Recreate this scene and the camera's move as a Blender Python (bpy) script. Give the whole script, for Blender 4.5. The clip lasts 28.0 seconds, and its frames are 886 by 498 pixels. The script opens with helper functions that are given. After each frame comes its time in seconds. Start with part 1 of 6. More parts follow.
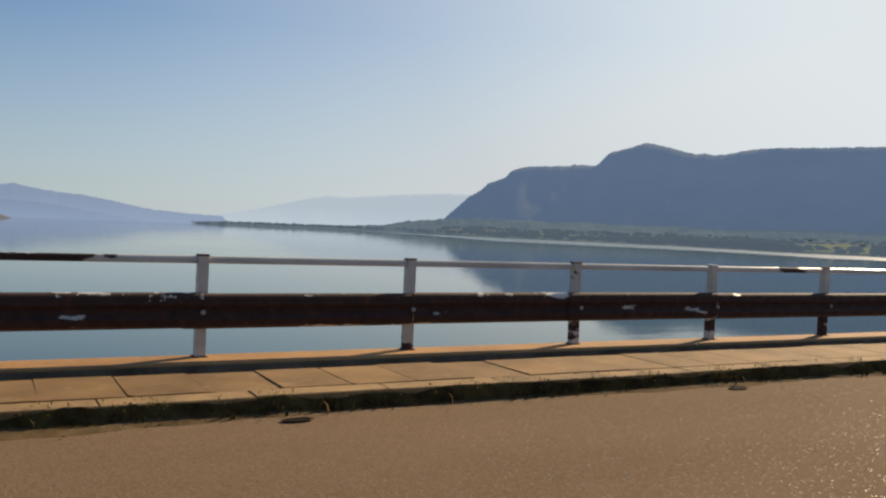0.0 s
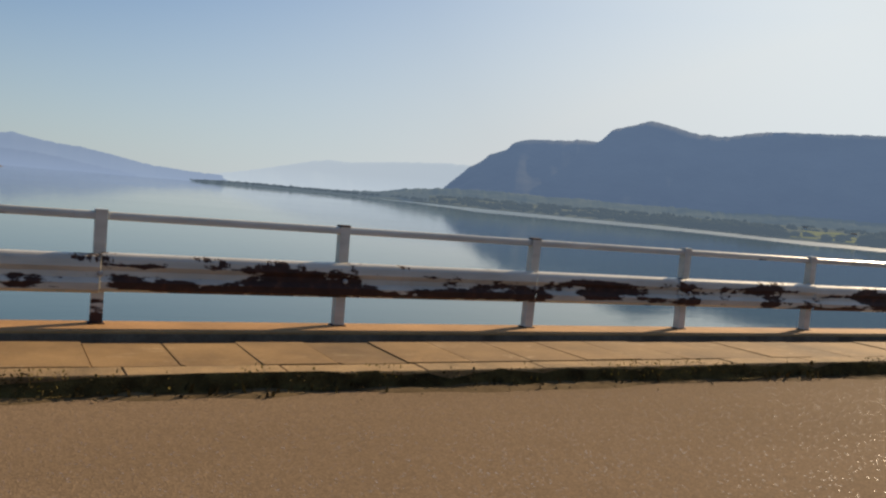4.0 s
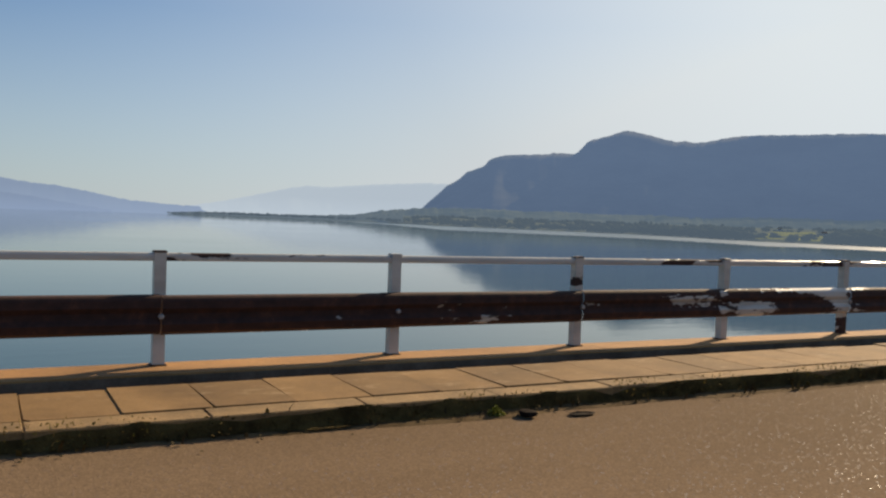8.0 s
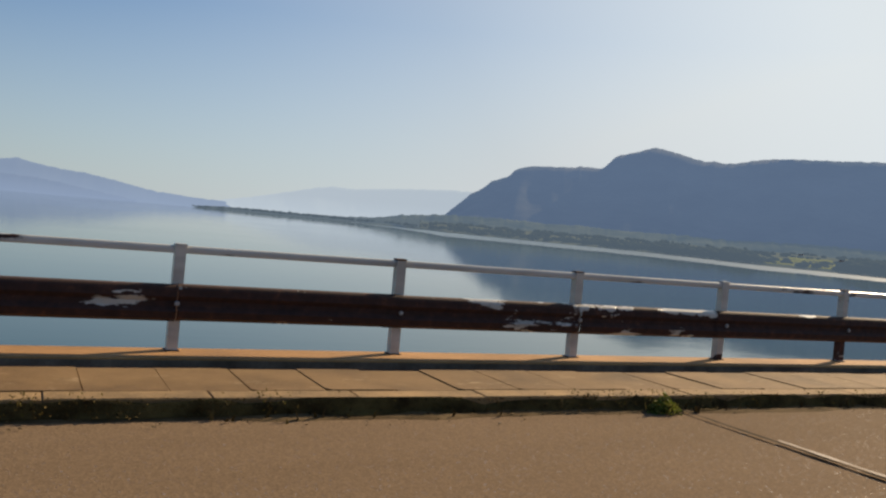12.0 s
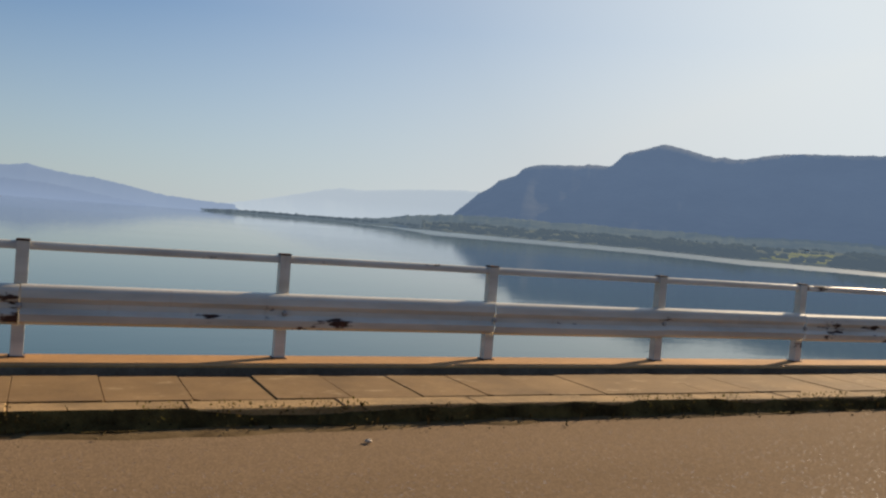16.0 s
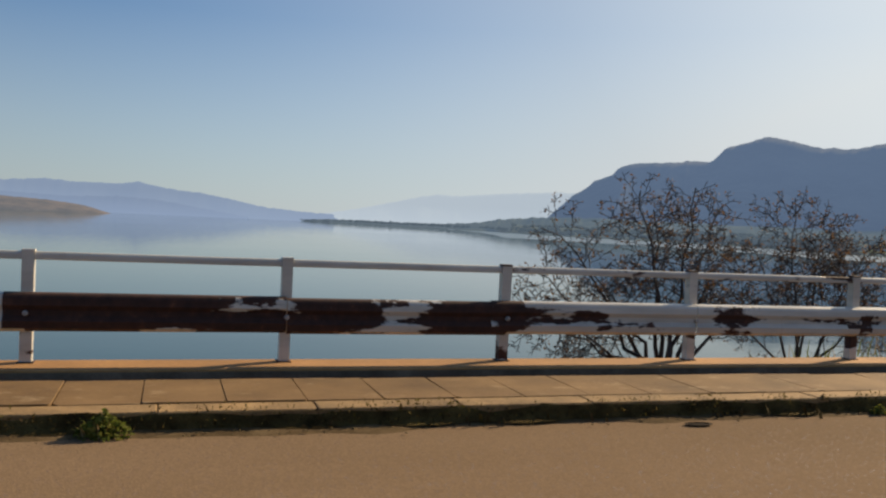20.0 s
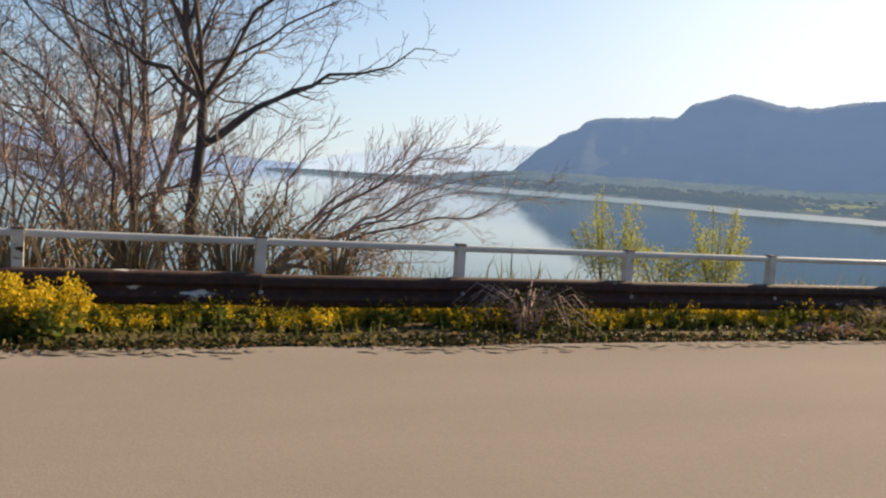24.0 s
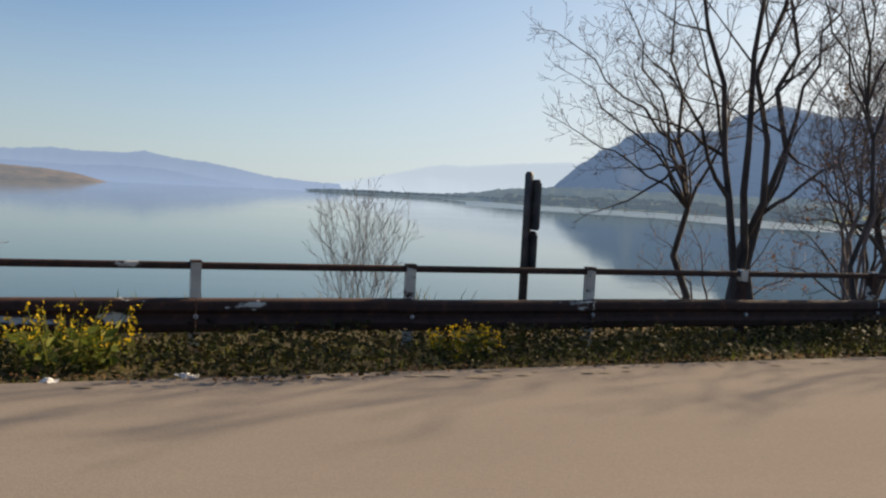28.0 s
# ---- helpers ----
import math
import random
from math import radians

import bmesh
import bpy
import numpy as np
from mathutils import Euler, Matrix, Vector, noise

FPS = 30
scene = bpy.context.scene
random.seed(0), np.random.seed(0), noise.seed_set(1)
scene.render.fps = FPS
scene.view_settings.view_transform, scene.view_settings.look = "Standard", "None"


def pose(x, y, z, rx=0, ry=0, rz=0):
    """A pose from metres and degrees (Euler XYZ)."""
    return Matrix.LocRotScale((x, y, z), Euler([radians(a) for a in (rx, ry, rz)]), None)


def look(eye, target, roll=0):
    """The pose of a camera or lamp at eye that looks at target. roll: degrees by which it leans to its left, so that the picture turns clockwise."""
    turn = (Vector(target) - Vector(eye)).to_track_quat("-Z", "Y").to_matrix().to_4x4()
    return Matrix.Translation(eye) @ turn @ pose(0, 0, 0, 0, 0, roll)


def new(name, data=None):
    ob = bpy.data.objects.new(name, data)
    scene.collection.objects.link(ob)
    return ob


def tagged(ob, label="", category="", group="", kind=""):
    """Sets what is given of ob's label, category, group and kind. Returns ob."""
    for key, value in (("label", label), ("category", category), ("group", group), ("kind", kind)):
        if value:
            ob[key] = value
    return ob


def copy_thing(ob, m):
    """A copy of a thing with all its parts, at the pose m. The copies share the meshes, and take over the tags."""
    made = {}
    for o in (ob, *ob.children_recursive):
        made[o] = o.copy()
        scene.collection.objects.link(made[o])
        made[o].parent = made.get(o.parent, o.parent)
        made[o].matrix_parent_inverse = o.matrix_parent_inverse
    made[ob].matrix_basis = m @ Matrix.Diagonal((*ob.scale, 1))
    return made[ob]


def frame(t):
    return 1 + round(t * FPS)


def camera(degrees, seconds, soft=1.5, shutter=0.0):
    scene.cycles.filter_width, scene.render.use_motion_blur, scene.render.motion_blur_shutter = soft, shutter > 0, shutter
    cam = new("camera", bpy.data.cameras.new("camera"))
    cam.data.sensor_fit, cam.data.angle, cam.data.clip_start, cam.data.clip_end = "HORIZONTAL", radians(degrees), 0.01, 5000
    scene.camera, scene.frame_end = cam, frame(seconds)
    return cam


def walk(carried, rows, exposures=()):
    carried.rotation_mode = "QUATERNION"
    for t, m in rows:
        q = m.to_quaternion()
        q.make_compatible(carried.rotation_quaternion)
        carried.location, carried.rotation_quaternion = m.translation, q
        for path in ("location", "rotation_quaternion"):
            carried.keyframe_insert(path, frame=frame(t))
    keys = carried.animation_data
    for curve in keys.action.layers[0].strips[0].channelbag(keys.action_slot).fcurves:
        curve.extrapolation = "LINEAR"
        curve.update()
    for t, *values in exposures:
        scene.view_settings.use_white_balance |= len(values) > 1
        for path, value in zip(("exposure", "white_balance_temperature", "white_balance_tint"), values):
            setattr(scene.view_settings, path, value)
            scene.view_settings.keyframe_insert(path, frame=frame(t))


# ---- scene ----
FOV = 54.63
cam = camera(FOV, 28.0, soft=2.3)

# the drive: seconds, x, y, z, yaw, pitch, roll
DRIVE = [
    (0.0, -1.645, -7.529, 1.300, -27.99, -1.27, 2.23),
    (0.5, 4.515, -7.418, 1.311, -25.41, -1.74, 1.80),
    (1.0, 10.774, -7.326, 1.322, -26.10, -0.10, 2.64),
    (1.5, 17.236, -7.267, 1.334, -27.11, -0.92, 3.84),
    (2.0, 23.734, -7.216, 1.339, -27.07, -2.19, 4.23),
    (2.5, 30.104, -7.147, 1.325, -27.08, -2.83, 4.50),
    (3.0, 36.440, -7.092, 1.309, -28.01, -3.67, 3.74),
    (3.5, 42.837, -7.086, 1.307, -27.57, -3.39, 4.74),
    (5.5, 68.658, -7.180, 1.329, -27.76, -2.79, 5.03),
    (6.0, 75.168, -7.170, 1.332, -27.17, -2.08, 5.01),
    (6.5, 81.732, -7.112, 1.330, -28.39, -2.42, 3.17),
    (7.0, 88.219, -7.029, 1.325, -28.69, -2.22, 1.81),
    (7.5, 94.499, -6.945, 1.321, -27.61, -1.67, 2.22),
    (8.0, 100.795, -6.870, 1.320, -28.20, -1.91, 2.03),
    (8.5, 107.333, -6.821, 1.329, -28.63, -2.67, 3.17),
    (9.0, 113.912, -6.806, 1.340, -28.60, -2.66, 4.51),
    (9.5, 120.333, -6.847, 1.347, -28.28, -1.63, 4.04),
    (10.0, 126.683, -6.912, 1.346, -26.40, -2.06, 5.24),
    (10.5, 133.047, -6.984, 1.334, -26.49, -2.23, 5.12),
    (11.0, 139.504, -7.077, 1.325, -26.70, -1.89, 4.13),
    (11.5, 146.130, -7.214, 1.334, -26.80, -1.67, 4.55),
    (12.0, 152.827, -7.329, 1.346, -26.14, -1.50, 5.15),
    (12.5, 159.496, -7.352, 1.349, -26.06, -1.64, 3.24),
    (14.5, 186.082, -7.176, 1.343, -24.70, -2.09, 3.37),
    (15.0, 192.733, -7.141, 1.345, -24.52, -1.97, 3.48),
    (15.5, 199.395, -7.135, 1.347, -24.68, -1.78, 3.78),
    (16.0, 206.142, -7.156, 1.348, -24.91, -1.53, 4.47),
    (16.5, 213.050, -7.206, 1.340, -23.97, -1.72, 5.40),
    (17.0, 219.945, -7.271, 1.333, -24.71, -1.49, 5.65),
    (17.5, 226.653, -7.339, 1.335, -24.10, -2.32, 6.05),
    (18.0, 233.398, -7.384, 1.342, -23.74, -1.44, 4.92),
    (18.5, 240.404, -7.377, 1.348, -23.44, -1.81, 3.18),
    (19.0, 247.432, -7.359, 1.354, -22.13, -2.32, 2.80),
    (19.5, 254.244, -7.365, 1.355, -18.24, -0.91, 1.54),
    (20.0, 261.024, -7.354, 1.350, -17.81, -1.62, 2.68),
    (20.5, 267.958, -7.283, 1.329, -19.38, -1.66, 2.40),
    (22.5, 295.448, -7.254, 1.258, -19.94, -3.57, 4.83),
    (23.0, 302.527, -7.181, 1.251, -20.21, -5.28, 3.49),
    (23.5, 309.887, -7.068, 1.274, -19.40, -3.89, 3.67),
    (24.0, 316.919, -6.845, 1.292, -19.67, -4.70, 3.87),
    (24.5, 323.969, -6.555, 1.312, -19.58, -4.17, 3.43),
    (25.0, 330.994, -6.158, 1.324, -19.46, -4.73, 2.77),
    (25.5, 338.020, -5.714, 1.326, -18.17, -4.68, 3.25),
    (26.0, 345.546, -5.200, 1.334, -17.76, -3.92, 3.95),
    (26.5, 352.533, -4.643, 1.340, -16.72, -4.76, 4.65),
    (27.0, 359.607, -4.065, 1.342, -16.26, -4.31, 4.35),
    (27.5, 366.638, -3.503, 1.344, -17.00, -3.88, 3.29),
    (28.0, 373.834, -2.894, 1.333, -16.15, -3.63, 2.87),
]
walk(cam, [(t, pose(x, y, z, 90 + p, 0, w) @ pose(0, 0, 0, 0, 0, r)) for t, x, y, z, w, p, r in DRIVE],
     exposures=[(0.0, 0.55), (20.5, 0.55), (22.5, 0.84), (23.0, 0.90), (23.5, 1.04), (24.0, 1.12), (25.0, 0.78), (26.0, 0.78), (27.0, 1.05), (28.0, 0.84)])

# ---- light ----
SUN_AZ, SUN_EL = radians(66), radians(26)
world = bpy.data.worlds.new("sky")
scene.world = world
world.use_nodes = True
wt = world.node_tree
sky = wt.nodes.new("ShaderNodeTexSky")
sky.sky_type = 'NISHITA'
sky.sun_disc = False
sky.sun_elevation, sky.sun_rotation = SUN_EL, SUN_AZ
sky.altitude, sky.air_density, sky.dust_density, sky.ozone_density = 0, 1.0, 0.5, 3.0
# pale haze thickening towards the horizon, all round
geo = wt.nodes.new("ShaderNodeTexCoord")
sep = wt.nodes.new("ShaderNodeSeparateXYZ")
wt.links.new(geo.outputs["Generated"], sep.inputs[0])
fade = wt.nodes.new("ShaderNodeValToRGB")
while len(fade.color_ramp.elements) < 4:
    fade.color_ramp.elements.new(0.5)
for el, (q, v) in zip(fade.color_ramp.elements, ((0.0, 0.74), (0.10, 0.47), (0.22, 0.13), (0.42, 0.0))):
    el.position, el.color = q, (v, v, v, 1)
wt.links.new(sep.outputs[2], fade.inputs[0])
veil = wt.nodes.new("ShaderNodeMix")
veil.data_type = 'RGBA'
# and brighter air round the sun
to_sun = Vector((math.sin(SUN_AZ) * math.cos(SUN_EL), math.cos(SUN_AZ) * math.cos(SUN_EL), math.sin(SUN_EL)))
near_sun = wt.nodes.new("ShaderNodeVectorMath")
near_sun.operation = 'DOT_PRODUCT'
near_sun.inputs[1].default_value = to_sun
wt.links.new(geo.outputs["Generated"], near_sun.inputs[0])
glare = wt.nodes.new("ShaderNodeMapRange")
for i, v in enumerate((0.30, 0.98, 0.0, 0.97)):
    glare.inputs[i + 1].default_value = v
wt.links.new(near_sun.outputs["Value"], glare.inputs[0])
swell = wt.nodes.new("ShaderNodeMath")
swell.operation = 'POWER'
swell.inputs[1].default_value = 2.0
wt.links.new(glare.outputs[0], swell.inputs[0])
both = wt.nodes.new("ShaderNodeMath")
both.operation, both.use_clamp = 'ADD', True
wt.links.new(fade.outputs[0], both.inputs[0])
wt.links.new(swell.outputs[0], both.inputs[1])
wt.links.new(both.outputs[0], veil.inputs[0])
# haze scatters forwards: brightest towards the sun, dullest away from it
scatter = wt.nodes.new("ShaderNodeValToRGB")
while len(scatter.color_ramp.elements) < 5:
    scatter.color_ramp.elements.new(0.5)
for el, (q, v) in zip(scatter.color_ramp.elements, ((0.0, 0.48), (0.5, 0.68), (0.71, 0.88), (0.88, 0.98), (0.97, 1.2))):
    el.position, el.color = q, (v, v, v, 1)
half = wt.nodes.new("ShaderNodeMapRange")
half.inputs[1].default_value = -1.0
wt.links.new(near_sun.outputs["Value"], half.inputs[0])
wt.links.new(half.outputs[0], scatter.inputs[0])
haze = wt.nodes.new("ShaderNodeMix")
haze.data_type, haze.blend_type = 'RGBA', 'MULTIPLY'
haze.inputs[0].default_value = 1.0
haze.inputs[6].default_value = (7.95, 8.48, 8.72, 1)
wt.links.new(scatter.outputs[0], haze.inputs[7])
wt.links.new(haze.outputs[2], veil.inputs[7])
clear = wt.nodes.new("ShaderNodeMix")
clear.data_type, clear.blend_type = 'RGBA', 'MULTIPLY'
clear.inputs[0].default_value = 1.0
clear.inputs[7].default_value = (0.63, 0.93, 1.17, 1)
wt.links.new(sky.outputs[0], clear.inputs[6])
wt.links.new(clear.outputs[2], veil.inputs[6])
wt.links.new(veil.outputs[2], wt.nodes["Background"].inputs[0])
wt.nodes["Background"].inputs[1].default_value = 0.053
sun = new("sun", bpy.data.lights.new("sun", 'SUN'))
sun.data.energy, sun.data.angle, sun.data.color = 5.1, radians(0.6), (1.0, 0.775, 0.51)
sun.matrix_world = look(to_sun * 50, (0, 0, 0))

# ---- the line of the road ----
BEND_AT, BEND = 268.0, 0.0008786
PAVE, LEDGE, ROAD_EDGE, WATER = 0.12, 0.12, -1.84, -14.0
DAM_END = 280.0


def at(s, y, z):
    """A point s metres along the railing's line, y metres beyond it."""
    if s <= BEND_AT:
        return Vector((s, y, z))
    b = BEND * (s - BEND_AT)
    return Vector((BEND_AT + math.sin(b) / BEND - math.sin(b) * y, (1 - math.cos(b)) / BEND + math.cos(b) * y, z))


def heading(s):
    return 0.0 if s <= BEND_AT else BEND * (s - BEND_AT)


def spot(s, y, z, turn=0.0, size=1.0):
    return Matrix.Translation(at(s, y, z)) @ Matrix.Rotation(heading(s) + turn, 4, 'Z') @ Matrix.Scale(size, 4)


def smooth(q):
    q = min(max(q, 0.0), 1.0)
    return q * q * (3 - 2 * q)


def rail_drop(s):
    return -0.36 * smooth((s - 270) / 50)


def ground_z(s, y):
    """Height of the land beside the road past the dam's end."""
    n = 0.12 * noise.noise((s * 0.25, y * 0.3, 1.0))
    if y < -1.9:
        return -0.03
    if y < 0.4:
        return -0.03 + (y + 1.9) / 2.3 * (-0.17) + 0.5 * n * (y + 1.9) / 2.3
    return -0.20 - 0.09 * (min(y, 4) - 0.4) - 0.26 * (min(max(y, 4), 12) - 4) - 0.5 * max(0, y - 12) + n + 0.5 * noise.noise((s * 0.08, y * 0.1, 4.0)) * min(1, (y - 0.4) / 4)

# ---- materials ----
def mat(name):
    m = bpy.data.materials.new(name)
    m.use_nodes = True
    return m, m.node_tree.nodes, m.node_tree.links, m.node_tree.nodes["Principled BSDF"]


def add(n, kind, **kw):
    x = n.new(kind)
    for k, v in kw.items():
        x.inputs[k].default_value = v
    return x


def tex(n, l, scale, detail=6.0, stretch=(1, 1, 1), rough=0.6, coord="Position"):
    if coord == "Position":
        src = n.new("ShaderNodeNewGeometry").outputs["Position"]
    else:
        src = n.new("ShaderNodeTexCoord").outputs[coord]
    mp = n.new("ShaderNodeMapping")
    mp.inputs["Scale"].default_value = stretch
    l.new(src, mp.inputs["Vector"])
    t = add(n, "ShaderNodeTexNoise", Scale=scale, Detail=detail, Roughness=rough)
    l.new(mp.outputs[0], t.inputs["Vector"])
    return t.outputs["Fac"]


def ramp(n, l, src, *stops):
    r = n.new("ShaderNodeValToRGB")
    e = r.color_ramp.elements
    while len(e) < len(stops):
        e.new(0.5)
    for el, (p, c) in zip(e, stops):
        el.position = p
        el.color = (*c, 1) if len(c) == 3 else c
    l.new(src, r.inputs[0])
    return r.outputs[0]


def mixc(n, l, fac, a, b, kind='MIX'):
    m = n.new("ShaderNodeMix")
    m.data_type, m.blend_type = 'RGBA', kind
    for sock, v in ((m.inputs[0], fac), (m.inputs[6], a), (m.inputs[7], b)):
        if isinstance(v, (int, float)):
            sock.default_value = v
        elif isinstance(v, tuple):
            sock.default_value = (*v, 1)
        else:
            l.new(v, sock)
    return m.outputs[2]


def arith(n, l, op, a, b):
    m = n.new("ShaderNodeMath")
    m.operation = op
    for sock, v in zip(m.inputs, (a, b)):
        if isinstance(v, (int, float)):
            sock.default_value = v
        else:
            l.new(v, sock)
    return m.outputs[0]


def bump(n, l, p, height, strength=0.4, distance=0.01):
    b = add(n, "ShaderNodeBump", Strength=strength, Distance=distance)
    l.new(height, b.inputs["Height"])
    l.new(b.outputs[0], p.inputs["Normal"])


def surface(name, dark, light, scale, rough=0.85, grain=0.0, stretch=(1, 1, 1), coord="Position", bumpy=0.4, dist=0.01, vary=0.0, metal=0.0, gloss=0.5):
    """A two-scale mottled surface: stains at the given scale, grain at a finer one, each piece a little different."""
    m, n, l, p = mat(name)
    big = tex(n, l, scale, 5, stretch, coord=coord)
    col = ramp(n, l, big, (0.32, dark), (0.68, light))
    fine = tex(n, l, grain or scale * 14, 4, stretch, coord=coord)
    col = mixc(n, l, 0.35, col, ramp(n, l, fine, (0.3, (0.55, 0.55, 0.55)), (0.7, (1.25, 1.25, 1.25))), 'MULTIPLY')
    if vary:
        rnd = n.new("ShaderNodeObjectInfo").outputs["Random"]
        col = mixc(n, l, 1.0, col, ramp(n, l, rnd, (0.0, (1 - vary,) * 3), (1.0, (1 + vary,) * 3)), 'MULTIPLY')
    l.new(col, p.inputs["Base Color"])
    p.inputs["Roughness"].default_value, p.inputs["Metallic"].default_value = rough, metal
    p.inputs["Specular IOR Level"].default_value = gloss
    bump(n, l, p, fine, bumpy, dist)
    return m


def island(name, colours, rough=0.7, sheen=0.0, through_light=0.25):
    """Leaves, blades and petals: every loose piece takes a colour of its own and lets some light through."""
    m, n, l, p = mat(name)
    rnd = n.new("ShaderNodeNewGeometry").outputs["Random Per Island"]
    k = len(colours)
    col = ramp(n, l, rnd, *[(i / max(1, k - 1), c) for i, c in enumerate(colours)])
    l.new(col, p.inputs["Base Color"])
    p.inputs["Roughness"].default_value, p.inputs["Specular IOR Level"].default_value = rough, 0.12
    tr = n.new("ShaderNodeBsdfTranslucent")
    l.new(col, tr.inputs[0])
    mx = n.new("ShaderNodeMixShader")
    mx.inputs[0].default_value = through_light
    l.new(p.outputs[0], mx.inputs[1])
    l.new(tr.outputs[0], mx.inputs[2])
    l.new(mx.outputs[0], n["Material Output"].inputs[0])
    return m


def painted_steel(name, paint_scale=1.0):
    """White paint peeling from rusted steel; the object's colour says how far the rust has gone."""
    m, n, l, p = mat(name)
    lvl = n.new("ShaderNodeSeparateColor")
    l.new(n.new("ShaderNodeObjectInfo").outputs["Color"], lvl.inputs[0])
    patches = tex(n, l, 2.3, 6, (0.50, 1.0, 1.9), 0.54)
    flakes = tex(n, l, 11, 5, (0.8, 1, 1.3), 0.6)
    f = arith(n, l, 'ADD', arith(n, l, 'MULTIPLY', patches, 0.85), arith(n, l, 'MULTIPLY', flakes, 0.15))
    loc = n.new("ShaderNodeSeparateXYZ")
    l.new(n.new("ShaderNodeTexCoord").outputs["Object"], loc.inputs[0])
    along = n.new("ShaderNodeMapRange")
    l.new(loc.outputs[0], along.inputs[0])
    along.inputs[2].default_value = 2.0
    l.new(lvl.outputs[0], along.inputs[3])
    l.new(lvl.outputs[1], along.inputs[4])
    thr = arith(n, l, 'SUBTRACT', 0.70, arith(n, l, 'MULTIPLY', along.outputs[0], 0.40))
    rim = n.new("ShaderNodeMapRange")
    for i, v in enumerate((0.215, 0.285, 0.0, 0.26)):
        rim.inputs[i + 1].default_value = v
    l.new(loc.outputs[2], rim.inputs[0])
    torn = ramp(n, l, tex(n, l, 2.7, 5, (1.2, 1, 0.3), 0.75), (0.40, (0.15, 0.15, 0.15)), (0.58, (1, 1, 1)))
    thr = arith(n, l, 'ADD', thr, arith(n, l, 'MULTIPLY', arith(n, l, 'MULTIPLY', rim.outputs[0], torn), lvl.outputs[2]))
    foot = n.new("ShaderNodeMapRange")
    for i, v in enumerate((0.0, 0.045, 0.09, 0.0)):
        foot.inputs[i + 1].default_value = v
    l.new(loc.outputs[2], foot.inputs[0])
    thr = arith(n, l, 'ADD', thr, arith(n, l, 'MULTIPLY', foot.outputs[0], lvl.outputs[2]))
    # extra rust below the beam, also darkening the posts for its shade
    heel = n.new("ShaderNodeMapRange")
    for i, v in enumerate((0.24, 0.36, 0.30, 0.0)):
        heel.inputs[i + 1].default_value = v
    l.new(loc.outputs[2], heel.inputs[0])
    whole = n.new("ShaderNodeObjectInfo").outputs["Alpha"]
    thr = arith(n, l, 'SUBTRACT', thr, arith(n, l, 'MULTIPLY', heel.outputs[0], arith(n, l, 'SUBTRACT', 1.0, whole)))
    mask = arith(n, l, 'MULTIPLY', arith(n, l, 'SUBTRACT', f, thr), 42.0)
    cl = n.new("ShaderNodeClamp")
    l.new(mask, cl.inputs[0])
    rust = ramp(n, l, tex(n, l, 9, 8, (1, 1, 1), 0.7), (0.32, (0.022, 0.009, 0.006)), (0.58, (0.056, 0.021, 0.012)), (0.80, (0.15, 0.058, 0.025)))
    paint = ramp(n, l, tex(n, l, 3, 6, (0.4, 1, 2)), (0.35, tuple(v * paint_scale for v in (0.46, 0.43, 0.37))), (0.65, tuple(v * paint_scale for v in (0.65, 0.61, 0.53))))
    streak = tex(n, l, 6, 4, (2.2, 1, 0.25))
    paint = mixc(n, l, arith(n, l, 'MULTIPLY', arith(n, l, 'GREATER_THAN', streak, 0.66), 0.12), paint, (0.38, 0.22, 0.12))
    l.new(mixc(n, l, cl.outputs[0], paint, rust), p.inputs["Base Color"])
    l.new(arith(n, l, 'ADD', 0.30, arith(n, l, 'MULTIPLY', cl.outputs[0], 0.50)), p.inputs["Roughness"])
    bump(n, l, p, arith(n, l, 'SUBTRACT', arith(n, l, 'MULTIPLY', flakes, 0.5), cl.outputs[0]), 0.5, 0.004)
    return m


def asphalt(name, dark, light, grit, glints):
    m, n, l, p = mat(name)
    big = tex(n, l, 0.35, 5, (0.25, 1, 1))
    base = ramp(n, l, big, (0.3, dark), (0.7, light))
    v = n.new("ShaderNodeTexVoronoi")
    v.inputs["Scale"].default_value = 95
    l.new(n.new("ShaderNodeNewGeometry").outputs["Position"], v.inputs["Vector"])
    stone = ramp(n, l, v.outputs["Color"], (0.25, (0.6, 0.6, 0.6)), (0.8, (1.45, 1.42, 1.35)))
    l.new(mixc(n, l, grit, base, stone, 'MULTIPLY'), p.inputs["Base Color"])
    chip = n.new("ShaderNodeSeparateColor")
    l.new(v.outputs["Color"], chip.inputs[0])
    glassy = arith(n, l, 'GREATER_THAN', chip.outputs[1], glints)
    l.new(arith(n, l, 'SUBTRACT', 0.92, arith(n, l, 'MULTIPLY', glassy, 0.66)), p.inputs["Roughness"])
    l.new(arith(n, l, 'ADD', 0.02, arith(n, l, 'MULTIPLY', glassy, 0.9)), p.inputs["Specular IOR Level"])
    bump(n, l, p, v.outputs["Distance"], grit * 0.8, 0.005)
    return m


def lake(name, wave, lo, hi, tone):
    m, n, l, p = mat(name)
    p.inputs["Base Color"].default_value = (*tone, 1)
    p.inputs["IOR"].default_value = 1.27
    calm = tex(n, l, 0.012, 4, (0.5, 1, 1))
    l.new(ramp(n, l, calm, (0.35, (lo,) * 3), (0.65, (hi,) * 3)), p.inputs["Roughness"])
    rip = arith(n, l, 'ADD', tex(n, l, 0.9, 4, (0.5, 1.0, 1)), arith(n, l, 'MULTIPLY', tex(n, l, 0.11, 3, (0.4, 1, 1)), 3.0))
    bump(n, l, p, rip, wave, 0.25)
    return m


